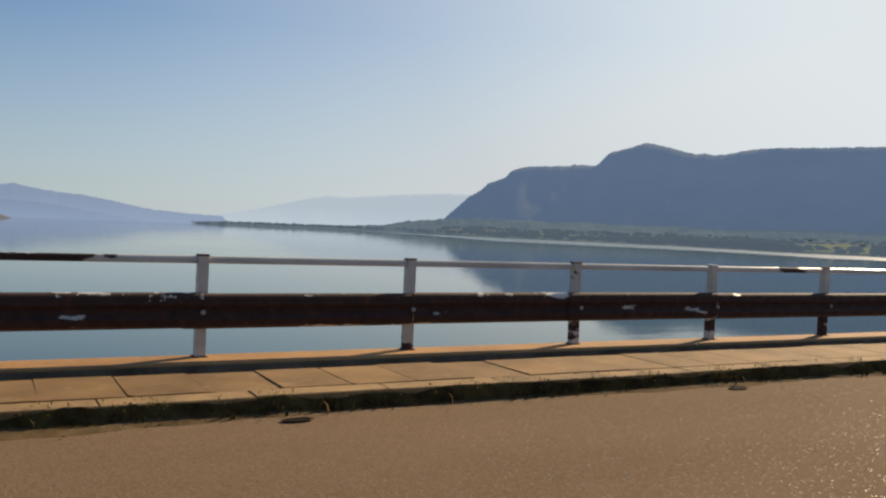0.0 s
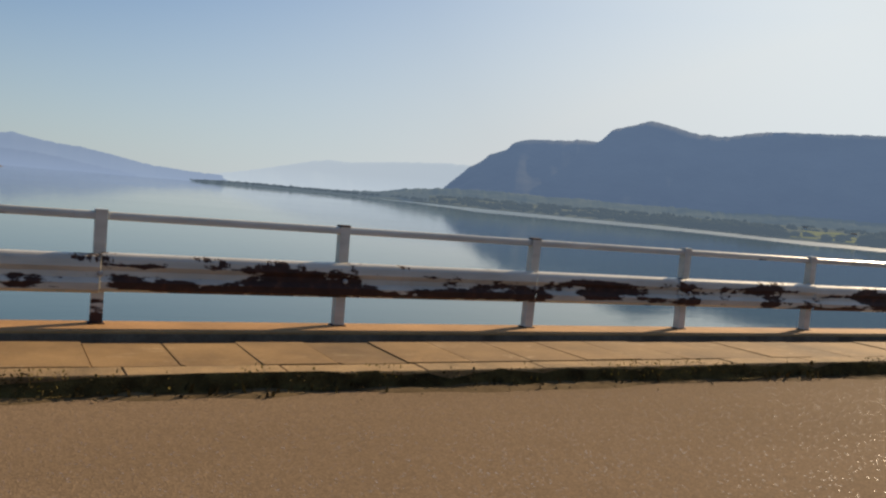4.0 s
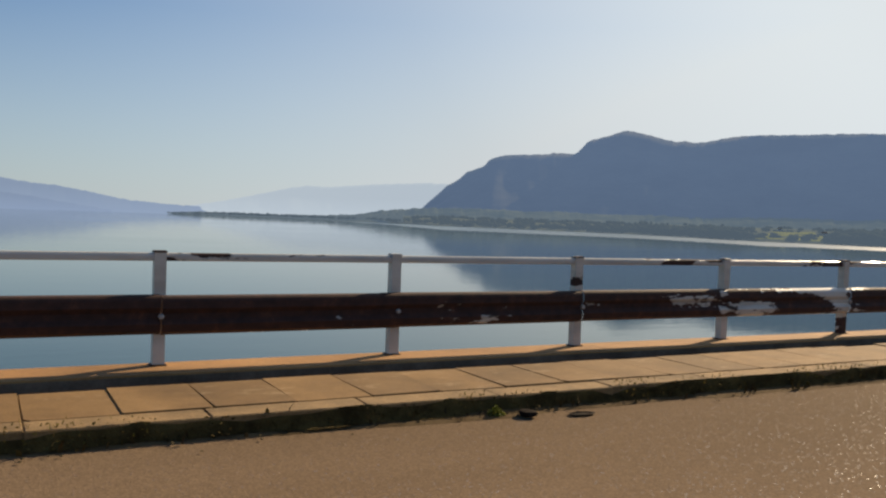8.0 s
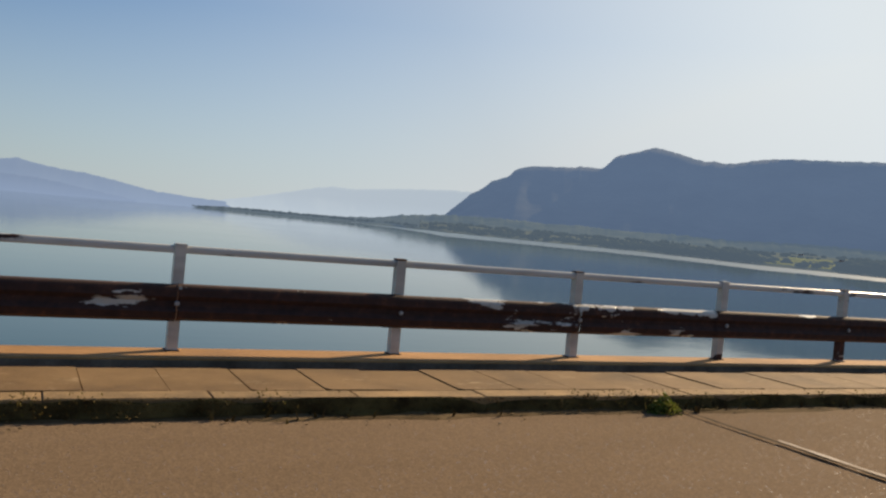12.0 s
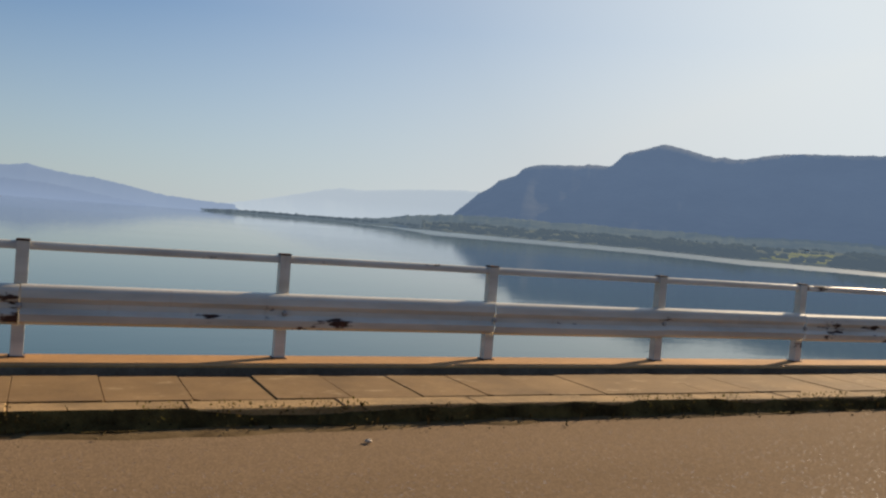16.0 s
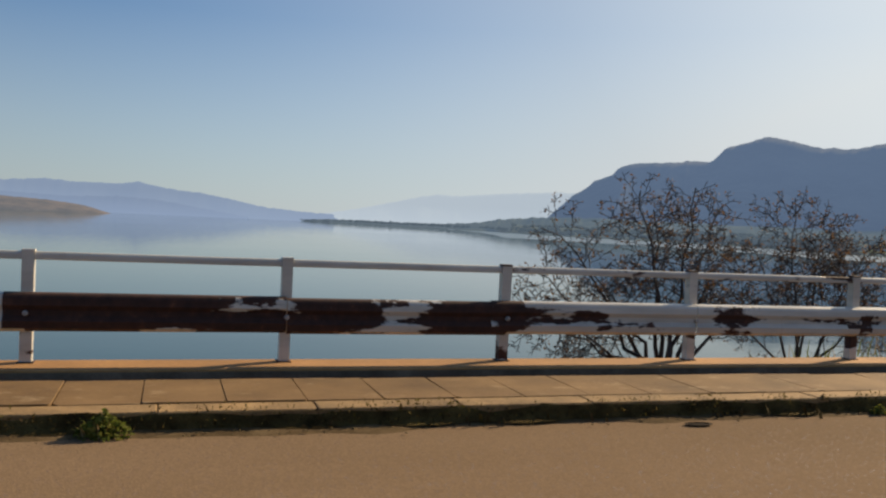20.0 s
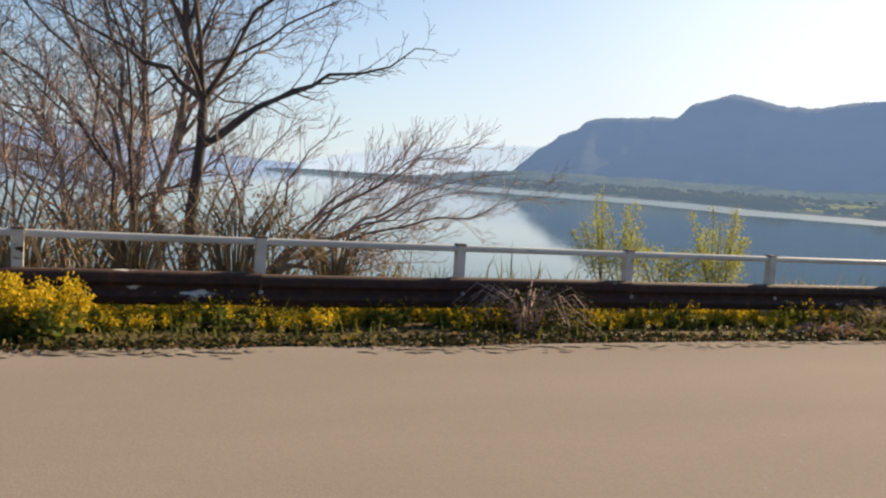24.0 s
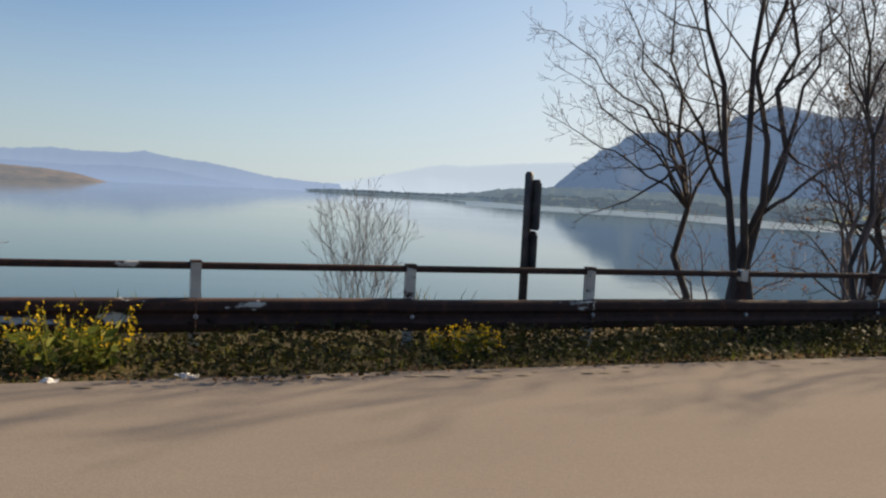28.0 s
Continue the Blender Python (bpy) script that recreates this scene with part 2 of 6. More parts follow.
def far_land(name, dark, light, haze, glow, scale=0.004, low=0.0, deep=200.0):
    """Distant hills: woods and rock; emission stands in for haze, graded towards the water."""
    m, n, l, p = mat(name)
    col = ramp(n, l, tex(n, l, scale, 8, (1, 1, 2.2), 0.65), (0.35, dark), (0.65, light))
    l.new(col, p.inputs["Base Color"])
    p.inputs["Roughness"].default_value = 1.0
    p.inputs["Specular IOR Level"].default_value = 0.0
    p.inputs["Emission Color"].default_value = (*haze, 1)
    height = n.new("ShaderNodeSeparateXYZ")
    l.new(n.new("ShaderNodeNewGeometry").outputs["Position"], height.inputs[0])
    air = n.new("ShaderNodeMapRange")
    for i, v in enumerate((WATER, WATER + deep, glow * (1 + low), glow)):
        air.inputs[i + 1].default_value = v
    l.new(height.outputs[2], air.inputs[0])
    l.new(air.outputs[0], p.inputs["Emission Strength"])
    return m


def weathered_slab():
    """Old concrete: broad damp stains, pale lichen blotches and worn patches, every slab a little different."""
    m, n, l, p = mat("sunbaked_concrete_slab")
    base = ramp(n, l, tex(n, l, 1.3, 6), (0.30, (0.128, 0.076, 0.030)), (0.50, (0.206, 0.123, 0.048)), (0.72, (0.278, 0.171, 0.070)))
    rnd_ = n.new("ShaderNodeObjectInfo").outputs["Random"]
    base = mixc(n, l, 1.0, base, ramp(n, l, rnd_, (0.0, (0.84, 0.84, 0.86)), (0.5, (1.0, 0.99, 0.97)), (1.0, (1.12, 1.11, 1.08))), 'MULTIPLY')
    pale = arith(n, l, 'MULTIPLY', ramp(n, l, tex(n, l, 5.5, 6, (0.6, 1.3, 1), 0.7), (0.58, (0, 0, 0)), (0.70, (1, 1, 1))), 0.55)
    base = mixc(n, l, pale, base, (0.405, 0.300, 0.170))
    dirty = arith(n, l, 'MULTIPLY', ramp(n, l, tex(n, l, 3.1, 7, (0.9, 1.0, 1), 0.75), (0.60, (0, 0, 0)), (0.78, (1, 1, 1))), 0.6)
    base = mixc(n, l, dirty, base, (0.085, 0.055, 0.028))
    fine = tex(n, l, 70, 4)
    base = mixc(n, l, 0.4, base, ramp(n, l, fine, (0.3, (0.6, 0.6, 0.6)), (0.7, (1.25, 1.25, 1.25))), 'MULTIPLY')
    l.new(base, p.inputs["Base Color"])
    p.inputs["Roughness"].default_value, p.inputs["Specular IOR Level"].default_value = 0.9, 0.3
    bump(n, l, p, arith(n, l, 'ADD', fine, tex(n, l, 9, 5)), 0.5, 0.005)
    return m


STEEL = painted_steel("peeling_white_paint")
# the same peeling paint, scaled slightly lighter for the posts
POSTPAINT = painted_steel("post_white_paint", 1.02)
ASPHALT = asphalt("worn_asphalt", (0.148, 0.105, 0.066), (0.198, 0.141, 0.091), 0.46, 0.968)
ASPHALT_WARM = asphalt("sandy_worn_asphalt", (0.166, 0.116, 0.070), (0.222, 0.156, 0.098), 0.30, 0.970)
ASPHALT_PALE = asphalt("smooth_pale_asphalt", (0.192, 0.166, 0.143), (0.242, 0.210, 0.181), 0.14, 0.9985)
LAKE = lake("lake_water", 0.030, 0.02, 0.06, (0.028, 0.062, 0.055))
RUFFLED = lake("ruffled_lake_water", 0.5, 0.26, 0.36, (0.095, 0.145, 0.185))
PAVING = weathered_slab()
KERB = surface("mossy_kerb_stone", (0.170, 0.106, 0.042), (0.330, 0.210, 0.088), 3.0, 0.95, 40, vary=0.15, bumpy=0.8, dist=0.01)
CONCRETE = surface("old_concrete", (0.240, 0.122, 0.034), (0.410, 0.214, 0.068), 0.9, 0.9, 30, bumpy=0.5)
TAR = surface("joint_filler", (0.008, 0.007, 0.006), (0.024, 0.019, 0.014), 5, 0.95, 60, gloss=0.04)
HOLE = surface("rusted_drain_iron", (0.010, 0.008, 0.007), (0.030, 0.020, 0.014), 12, 0.9, 80, gloss=0.05)
BOLT = surface("grey_zinc_bolt", (0.30, 0.29, 0.28), (0.50, 0.48, 0.46), 8, 0.5, 60, metal=0.6)
SOIL = surface("verge_soil", (0.06, 0.05, 0.025), (0.16, 0.12, 0.06), 0.8, 1.0, 18, bumpy=0.8, dist=0.05, gloss=0.1)
BARK = surface("grey_bark", (0.042, 0.034, 0.029), (0.125, 0.102, 0.088), 4, 0.95, 40, (1, 1, 0.3), bumpy=0.8, dist=0.02)
TWIG = surface("bare_twig", (0.115, 0.092, 0.082), (0.24, 0.198, 0.178), 3, 0.9, 30, bumpy=0.1)
REDTWIG = surface("reddish_twig", (0.27, 0.175, 0.145), (0.46, 0.32, 0.265), 3, 0.9, 30, bumpy=0.1)
CANE = surface("dry_bramble_cane", (0.14, 0.10, 0.05), (0.32, 0.24, 0.13), 3, 0.9, 30, bumpy=0.1)
CHAR = surface("charred_wood", (0.008, 0.007, 0.006), (0.03, 0.025, 0.02), 6, 0.9, 40)
STONE = surface("pale_stone", (0.30, 0.24, 0.18), (0.55, 0.48, 0.40), 9, 0.9, 60, bumpy=0.8)
GRASS = island("green_grass", [(0.055, 0.072, 0.012), (0.125, 0.160, 0.026), (0.20, 0.19, 0.045), (0.09, 0.115, 0.019)], through_light=0.34)
STRAW = island("dry_straw", [(0.22, 0.155, 0.07), (0.38, 0.28, 0.14), (0.28, 0.20, 0.10), (0.13, 0.095, 0.045), (0.10, 0.09, 0.03)], through_light=0.28)
LEAF = island("bramble_leaf", [(0.06, 0.06, 0.013), (0.13, 0.12, 0.028), (0.18, 0.15, 0.04), (0.14, 0.085, 0.035), (0.08, 0.075, 0.018)], through_light=0.42)
BROWNLEAF = island("withered_leaf", [(0.13, 0.07, 0.032), (0.24, 0.14, 0.065), (0.19, 0.11, 0.055), (0.10, 0.065, 0.04)], through_light=0.32)
GOLDLEAF = island("golden_dry_leaf", [(0.20, 0.125, 0.038), (0.30, 0.19, 0.060), (0.15, 0.115, 0.028), (0.12, 0.075, 0.030), (0.24, 0.17, 0.07)], through_light=0.42)
FENNEL = island("pale_green_frond", [(0.26, 0.27, 0.05), (0.36, 0.35, 0.08), (0.22, 0.24, 0.05)], through_light=0.55)
YELLOW = island("yellow_petal", [(0.62, 0.40, 0.012), (0.72, 0.50, 0.02), (0.36, 0.28, 0.02), (0.52, 0.33, 0.012)], through_light=0.40)
# leaf colour with shade painted in, for the verge's dark parts
SHADELEAF = island("shade_toned_leaf", [(0.014, 0.018, 0.006), (0.035, 0.040, 0.012), (0.06, 0.055, 0.018), (0.04, 0.028, 0.014)], through_light=0.15)
# moss tones carry light: dark on the shaded face, paler at the sunlit edge
MOSS = island("kerb_moss", [(0.030, 0.022, 0.009), (0.068, 0.052, 0.017), (0.092, 0.064, 0.024), (0.052, 0.033, 0.015)], rough=1.0, through_light=0.06)
FRINGE = island("olive_kerb_moss", [(0.060, 0.052, 0.013), (0.135, 0.112, 0.026), (0.190, 0.138, 0.044), (0.105, 0.072, 0.025)], rough=1.0, through_light=0.22)
# darker concrete tone that paints the beam's shadow band
BANDSHADE = surface("shadow_band_concrete", (0.105, 0.082, 0.058), (0.230, 0.180, 0.128), 2.2, 0.95, 40, bumpy=0.5, dist=0.006, gloss=0.15)
DUST = surface("pale_road_dust", (0.16, 0.135, 0.105), (0.30, 0.262, 0.215), 3.0, 1.0, 60, bumpy=0.5, dist=0.006, gloss=0.05)
CRUST = surface("moss_dirt_and_shade", (0.036, 0.024, 0.010), (0.135, 0.098, 0.034), 5.0, 1.0, 70, bumpy=1.0, dist=0.02, gloss=0.05)
SILT = surface("brown_silt", (0.075, 0.050, 0.024), (0.170, 0.120, 0.064), 4.0, 1.0, 55, bumpy=0.8, dist=0.006, gloss=0.05)
PALE = surface("faded_litter", (0.5, 0.48, 0.44), (0.75, 0.73, 0.70), 20, 0.6, 90)
SIGNBACK = surface("weathered_sign_metal", (0.05, 0.05, 0.05), (0.13, 0.12, 0.11), 6, 0.6, 50, metal=0.3)
# mountain and foothills glow faintly blue in place of haze; neither is a lamp
HILL = far_land("blue_haze_mountain", (0.012, 0.017, 0.013), (0.062, 0.060, 0.044), (0.236, 0.344, 0.545), 0.290, low=-0.12, deep=300)
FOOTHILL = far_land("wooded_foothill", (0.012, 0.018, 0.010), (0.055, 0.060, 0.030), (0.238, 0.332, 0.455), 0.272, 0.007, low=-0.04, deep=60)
# stronger, paler emission paints thicker haze on the far ranges
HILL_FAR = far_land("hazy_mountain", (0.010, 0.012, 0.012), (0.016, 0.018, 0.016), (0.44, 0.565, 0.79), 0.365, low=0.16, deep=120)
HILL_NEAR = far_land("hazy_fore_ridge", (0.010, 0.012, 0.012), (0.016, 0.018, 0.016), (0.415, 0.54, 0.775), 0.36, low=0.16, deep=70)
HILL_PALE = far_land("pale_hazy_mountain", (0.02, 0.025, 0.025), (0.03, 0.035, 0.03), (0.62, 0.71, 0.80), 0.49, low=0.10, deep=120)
# fields, spit, headland and far trees also emit a painted haze tone
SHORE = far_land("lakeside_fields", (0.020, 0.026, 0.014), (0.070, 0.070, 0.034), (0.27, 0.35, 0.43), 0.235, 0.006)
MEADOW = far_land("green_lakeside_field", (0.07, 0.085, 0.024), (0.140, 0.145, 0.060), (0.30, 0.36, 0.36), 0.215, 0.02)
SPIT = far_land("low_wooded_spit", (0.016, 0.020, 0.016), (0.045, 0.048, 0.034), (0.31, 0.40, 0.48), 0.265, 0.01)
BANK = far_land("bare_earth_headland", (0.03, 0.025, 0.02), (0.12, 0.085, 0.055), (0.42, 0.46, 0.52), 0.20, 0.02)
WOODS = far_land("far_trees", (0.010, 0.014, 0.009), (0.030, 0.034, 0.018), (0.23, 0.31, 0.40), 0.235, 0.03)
WALLPAINT = surface("whitewashed_wall", (0.65, 0.63, 0.60), (0.8, 0.79, 0.77), 0.3, 0.9, 5)
ROOFTILE = surface("clay_roof", (0.22, 0.10, 0.06), (0.34, 0.17, 0.10), 0.5, 0.9, 6)

# ---- mesh building ----
class Geo:
    def __init__(self):
        self.v, self.f = [], []

    def poly(self, pts):
        k = len(self.v)
        self.v.extend(tuple(p) for p in pts)
        self.f.append(tuple(range(k, k + len(pts))))

    def box(self, lo, hi, cut=0.0):
        """A box with its upper edges cut back by cut."""
        (a, b, c), (d, e, g) = lo, hi
        k = len(self.v)
        if cut:
            ring = [(a, b, c), (d, b, c), (d, e, c), (a, e, c), (a, b, g - cut), (d, b, g - cut), (d, e, g - cut), (a, e, g - cut),
                    (a + cut, b + cut, g), (d - cut, b + cut, g), (d - cut, e - cut, g), (a + cut, e - cut, g)]
            self.v.extend(ring)
            for q in (0, 4):
                for i in range(4):
                    j = (i + 1) % 4
                    self.f.append((k + q + i, k + q + j, k + q + 4 + j, k + q + 4 + i))
            self.f.append((k + 8, k + 9, k + 10, k + 11))
            self.f.append((k + 3, k + 2, k + 1, k))
        else:
            self.v.extend([(a, b, c), (d, b, c), (d, e, c), (a, e, c), (a, b, g), (d, b, g), (d, e, g), (a, e, g)])
            for q in ((3, 2, 1, 0), (4, 5, 6, 7), (0, 1, 5, 4), (1, 2, 6, 5), (2, 3, 7, 6), (3, 0, 4, 7)):
                self.f.append(tuple(k + i for i in q))

    def tube(self, pts, radii, sides=6, cap=True):
        k = len(self.v)
        for i, p in enumerate(pts):
            d = (pts[min(i + 1, len(pts) - 1)] - pts[max(i - 1, 0)]).normalized()
            u = d.cross(Vector((0.31, 0.17, 0.93) if abs(d.z) < 0.9 else (1, 0.1, 0))).normalized()
            w = d.cross(u)
            for j in range(sides):
                a = 2 * math.pi * j / sides
                self.v.append(tuple(p + (u * math.cos(a) + w * math.sin(a)) * radii[i]))
        for i in range(len(pts) - 1):
            for j in range(sides):
                q = (j + 1) % sides
                self.f.append((k + i * sides + j, k + i * sides + q, k + (i + 1) * sides + q, k + (i + 1) * sides + j))
        if cap:
            self.f.append(tuple(k + j for j in reversed(range(sides))))
            self.f.append(tuple(k + (len(pts) - 1) * sides + j for j in range(sides)))

    def prism(self, profile, x0, x1):
        """A closed profile of (y, z) points drawn out from x0 to x1."""
        k, c = len(self.v), len(profile)
        self.v.extend((x0, y, z) for y, z in profile)
        self.v.extend((x1, y, z) for y, z in profile)
        for i in range(c):
            j = (i + 1) % c
            self.f.append((k + i, k + j, k + c + j, k + c + i))
        self.f.append(tuple(k + i for i in reversed(range(c))))
        self.f.append(tuple(k + c + i for i in range(c)))

    def grid(self, rows):
        k, w = len(self.v), len(rows[0])
        for r in rows:
            self.v.extend(tuple(p) for p in r)
        for i in range(len(rows) - 1):
            for j in range(w - 1):
                q = k + i * w + j
                self.f.append((q, q + 1, q + w + 1, q + w))

    def mesh(self, name, material, soft=False):
        me = bpy.data.meshes.new(name)
        me.from_pydata(self.v, [], self.f)
        me.materials.append(material)
        if soft:
            me.shade_smooth()
        me.update()
        return me


def part(name, data, parent=None, m=None, label=""):
    ob = new(name, data)
    ob.parent = parent
    if m is not None:
        ob.matrix_basis = m
    if label:
        tagged(ob, label)
    return ob


def holder(name, label, category, m=None, group="", kind=""):
    ob = new(name)
    ob.empty_display_size = 0.2
    if m is not None:
        ob.matrix_basis = m
    return tagged(ob, label, category, group, kind)

# ---- lake and distance ----
MID = Vector((150.0, 0.0, 0.0))


def ridge_at(knots, az):
    for (a, e), (b, g) in zip(knots, knots[1:]):
        if a <= az <= b:
            return e + (g - e) * (az - a) / (b - a)
    return knots[0][1] if az < knots[0][0] else knots[-1][1]


def mountain(name, knots, far, near, base, material, label, step=0.12, rough=0.05, rows=14, seed=0.0):
    """A range whose crest stands at the given heights (degrees) over the bearings, with gullied slopes down to its foot."""
    g = Geo()
    a0, a1 = knots[0][0], knots[-1][0]
    count = int((a1 - a0) / step)
    grid = []
    for i in range(count + 1):
        az = a0 + (a1 - a0) * i / count
        e = ridge_at(knots, az) + rough * (noise.noise((az * 2.3, seed, 0)) + 0.6 * noise.noise((az * 7.0, seed, 3)) + 0.4 * noise.noise((az * 19.0, seed, 5)))
        top = 1.3 + far * math.tan(radians(e))
        d = Vector((math.sin(radians(az)), math.cos(radians(az)), 0))
        line = []
        for j in range(rows + 1):
            v = j / rows
            gully = noise.noise((az * 0.6, v * 2.0, seed + 7)) * 0.5 + noise.noise((az * 1.6, v * 3.0, seed + 9)) * 0.10
            r = near + (far - near) * (v ** 0.8) + gully * (far - near) * 0.22 * math.sin(math.pi * v)
            line.append(MID + d * r + Vector((0, 0, base + (top - base) * (v ** 1.25))))
        line.append(MID + d * (far + 120) + Vector((0, 0, base)))
        grid.append(line)
    g.grid(grid)
    return tagged(new(name, g.mesh(name, material, True)), label, "mountain", kind="structure")


g = Geo()
xs = [-6500, -2600, -1200, -500, 0, 500, 1200, 2600, 7500]
ys = [-2500, -900, -200, 200, 900, 2500, 7500]
g.grid([[(x, y, WATER) for x in xs] for y in ys])
tagged(new("water", g.mesh("water", LAKE)), "calm blue-green reservoir mirroring the mountains", "lake", kind="structure")

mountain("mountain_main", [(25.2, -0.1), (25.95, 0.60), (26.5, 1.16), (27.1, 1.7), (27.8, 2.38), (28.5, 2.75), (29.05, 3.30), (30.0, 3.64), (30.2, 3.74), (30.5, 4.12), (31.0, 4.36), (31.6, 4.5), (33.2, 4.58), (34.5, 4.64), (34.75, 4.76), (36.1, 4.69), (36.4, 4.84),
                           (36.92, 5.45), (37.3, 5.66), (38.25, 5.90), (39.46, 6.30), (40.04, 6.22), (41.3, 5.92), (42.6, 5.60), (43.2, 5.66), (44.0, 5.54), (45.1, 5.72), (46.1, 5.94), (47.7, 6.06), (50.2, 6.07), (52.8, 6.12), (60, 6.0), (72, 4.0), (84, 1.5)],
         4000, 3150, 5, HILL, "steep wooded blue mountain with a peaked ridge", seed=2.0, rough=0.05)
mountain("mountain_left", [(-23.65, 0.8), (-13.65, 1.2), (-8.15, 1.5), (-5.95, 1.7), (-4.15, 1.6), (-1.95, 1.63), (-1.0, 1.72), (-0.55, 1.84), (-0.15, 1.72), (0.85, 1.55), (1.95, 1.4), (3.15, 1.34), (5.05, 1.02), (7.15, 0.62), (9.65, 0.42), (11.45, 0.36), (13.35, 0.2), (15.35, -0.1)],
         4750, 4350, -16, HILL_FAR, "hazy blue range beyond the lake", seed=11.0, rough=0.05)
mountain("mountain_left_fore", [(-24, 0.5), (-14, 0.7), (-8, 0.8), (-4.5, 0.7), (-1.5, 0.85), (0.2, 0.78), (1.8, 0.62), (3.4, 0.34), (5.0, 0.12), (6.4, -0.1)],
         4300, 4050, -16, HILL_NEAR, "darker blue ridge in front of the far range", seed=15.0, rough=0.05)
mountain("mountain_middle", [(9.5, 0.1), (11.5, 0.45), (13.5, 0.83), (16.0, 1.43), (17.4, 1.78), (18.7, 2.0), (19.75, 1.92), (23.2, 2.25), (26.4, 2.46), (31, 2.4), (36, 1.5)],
         4820, 4400, -16, HILL_PALE, "pale mountain, its haze painted as glow", seed=21.0, rough=0.04)


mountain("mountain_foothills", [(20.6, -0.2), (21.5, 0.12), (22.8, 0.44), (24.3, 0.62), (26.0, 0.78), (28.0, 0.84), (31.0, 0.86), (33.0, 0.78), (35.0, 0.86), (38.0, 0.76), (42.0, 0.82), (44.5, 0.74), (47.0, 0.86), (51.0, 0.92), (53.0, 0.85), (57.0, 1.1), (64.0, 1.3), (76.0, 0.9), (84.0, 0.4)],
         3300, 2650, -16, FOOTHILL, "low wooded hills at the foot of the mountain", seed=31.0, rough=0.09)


def shore_r(az):
    """How far the far shore lies, by bearing."""
    k = [(9.0, 4650), (10.5, 4250), (14, 3900), (19, 3400), (23, 2900), (26.3, 2250), (33, 1970), (40, 1760), (47, 1330), (53, 1270), (62, 1080), (72, 930), (88, 800)]
    return ridge_at(k, az) * (1 + 0.012 * noise.noise((az * 0.8, 3, 1)) + 0.005 * noise.noise((az * 3.5, 3, 1)))


def plain_z(az, r, r0):
    q = (r - r0) / max(3400 - r0, 300)
    return WATER - 0.4 + 1.4 * smooth((r - r0) / 25) + 30 * min(max(q, 0.0), 1.0) ** 0.62 + 5 * noise.noise((az * 0.7, r * 0.002, 8)) * smooth(q * 3)


grid = []
for i in range(221):
    az = 22.0 + 66.0 * i / 220
    d = Vector((math.sin(radians(az)), math.cos(radians(az)), 0))
    r0 = shore_r(az)
    grid.append([MID + d * r + Vector((0, 0, plain_z(az, r, r0))) for r in [r0 + (max(3500, r0 + 400) - r0) * (j / 16) ** 1.6 for j in range(17)]])
g = Geo()
g.grid(grid)
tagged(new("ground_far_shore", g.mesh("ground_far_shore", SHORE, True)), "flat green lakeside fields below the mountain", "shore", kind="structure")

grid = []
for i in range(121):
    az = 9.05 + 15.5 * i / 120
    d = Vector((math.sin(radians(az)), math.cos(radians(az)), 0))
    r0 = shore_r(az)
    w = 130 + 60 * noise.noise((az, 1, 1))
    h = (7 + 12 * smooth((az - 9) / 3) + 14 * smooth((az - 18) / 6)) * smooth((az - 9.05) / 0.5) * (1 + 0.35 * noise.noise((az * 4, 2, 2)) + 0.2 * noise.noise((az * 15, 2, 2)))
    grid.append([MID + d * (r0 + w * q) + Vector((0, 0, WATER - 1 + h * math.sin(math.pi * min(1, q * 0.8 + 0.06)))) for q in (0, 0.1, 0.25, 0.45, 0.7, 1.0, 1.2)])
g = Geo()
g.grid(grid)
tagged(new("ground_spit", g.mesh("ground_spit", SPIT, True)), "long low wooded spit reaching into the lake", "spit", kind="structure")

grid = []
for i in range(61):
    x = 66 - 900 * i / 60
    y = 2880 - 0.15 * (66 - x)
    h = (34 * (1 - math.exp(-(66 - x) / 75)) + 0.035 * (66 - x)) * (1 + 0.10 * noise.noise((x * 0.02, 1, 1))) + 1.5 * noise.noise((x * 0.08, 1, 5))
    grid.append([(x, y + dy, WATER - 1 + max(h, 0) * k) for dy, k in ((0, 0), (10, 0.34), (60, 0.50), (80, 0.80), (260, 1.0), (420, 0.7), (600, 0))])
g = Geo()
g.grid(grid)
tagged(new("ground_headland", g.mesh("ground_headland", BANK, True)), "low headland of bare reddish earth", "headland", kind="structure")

# hay meadows between the hedges
for a0, a1, q0, q1 in ((46.5, 48.7, 25, 150), (48.8, 51.3, 22, 120), (47.5, 49.5, 175, 330), (49.7, 51.9, 145, 300), (48.3, 50.8, 360, 560), (53.2, 55.0, 200, 330)):
    grid = []
    for i in range(13):
        az = a0 + (a1 - a0) * i / 12
        d = Vector((math.sin(radians(az)), math.cos(radians(az)), 0))
        r0 = shore_r(az)
        lo, hi = q0 + 14 * noise.noise((az * 2, q0, 1)), q1 + 24 * noise.noise((az * 1.7, q1, 2))
        grid.append([MID + d * (r0 + lo + (hi - lo) * j / 6) + Vector((0, 0, plain_z(az, r0 + lo + (hi - lo) * j / 6, r0) + 1.5)) for j in range(7)])
    g = Geo()
    g.grid(grid)
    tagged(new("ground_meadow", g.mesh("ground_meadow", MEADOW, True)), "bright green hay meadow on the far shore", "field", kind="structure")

# a wind-ruffled strip of water along the far shore
grid = []
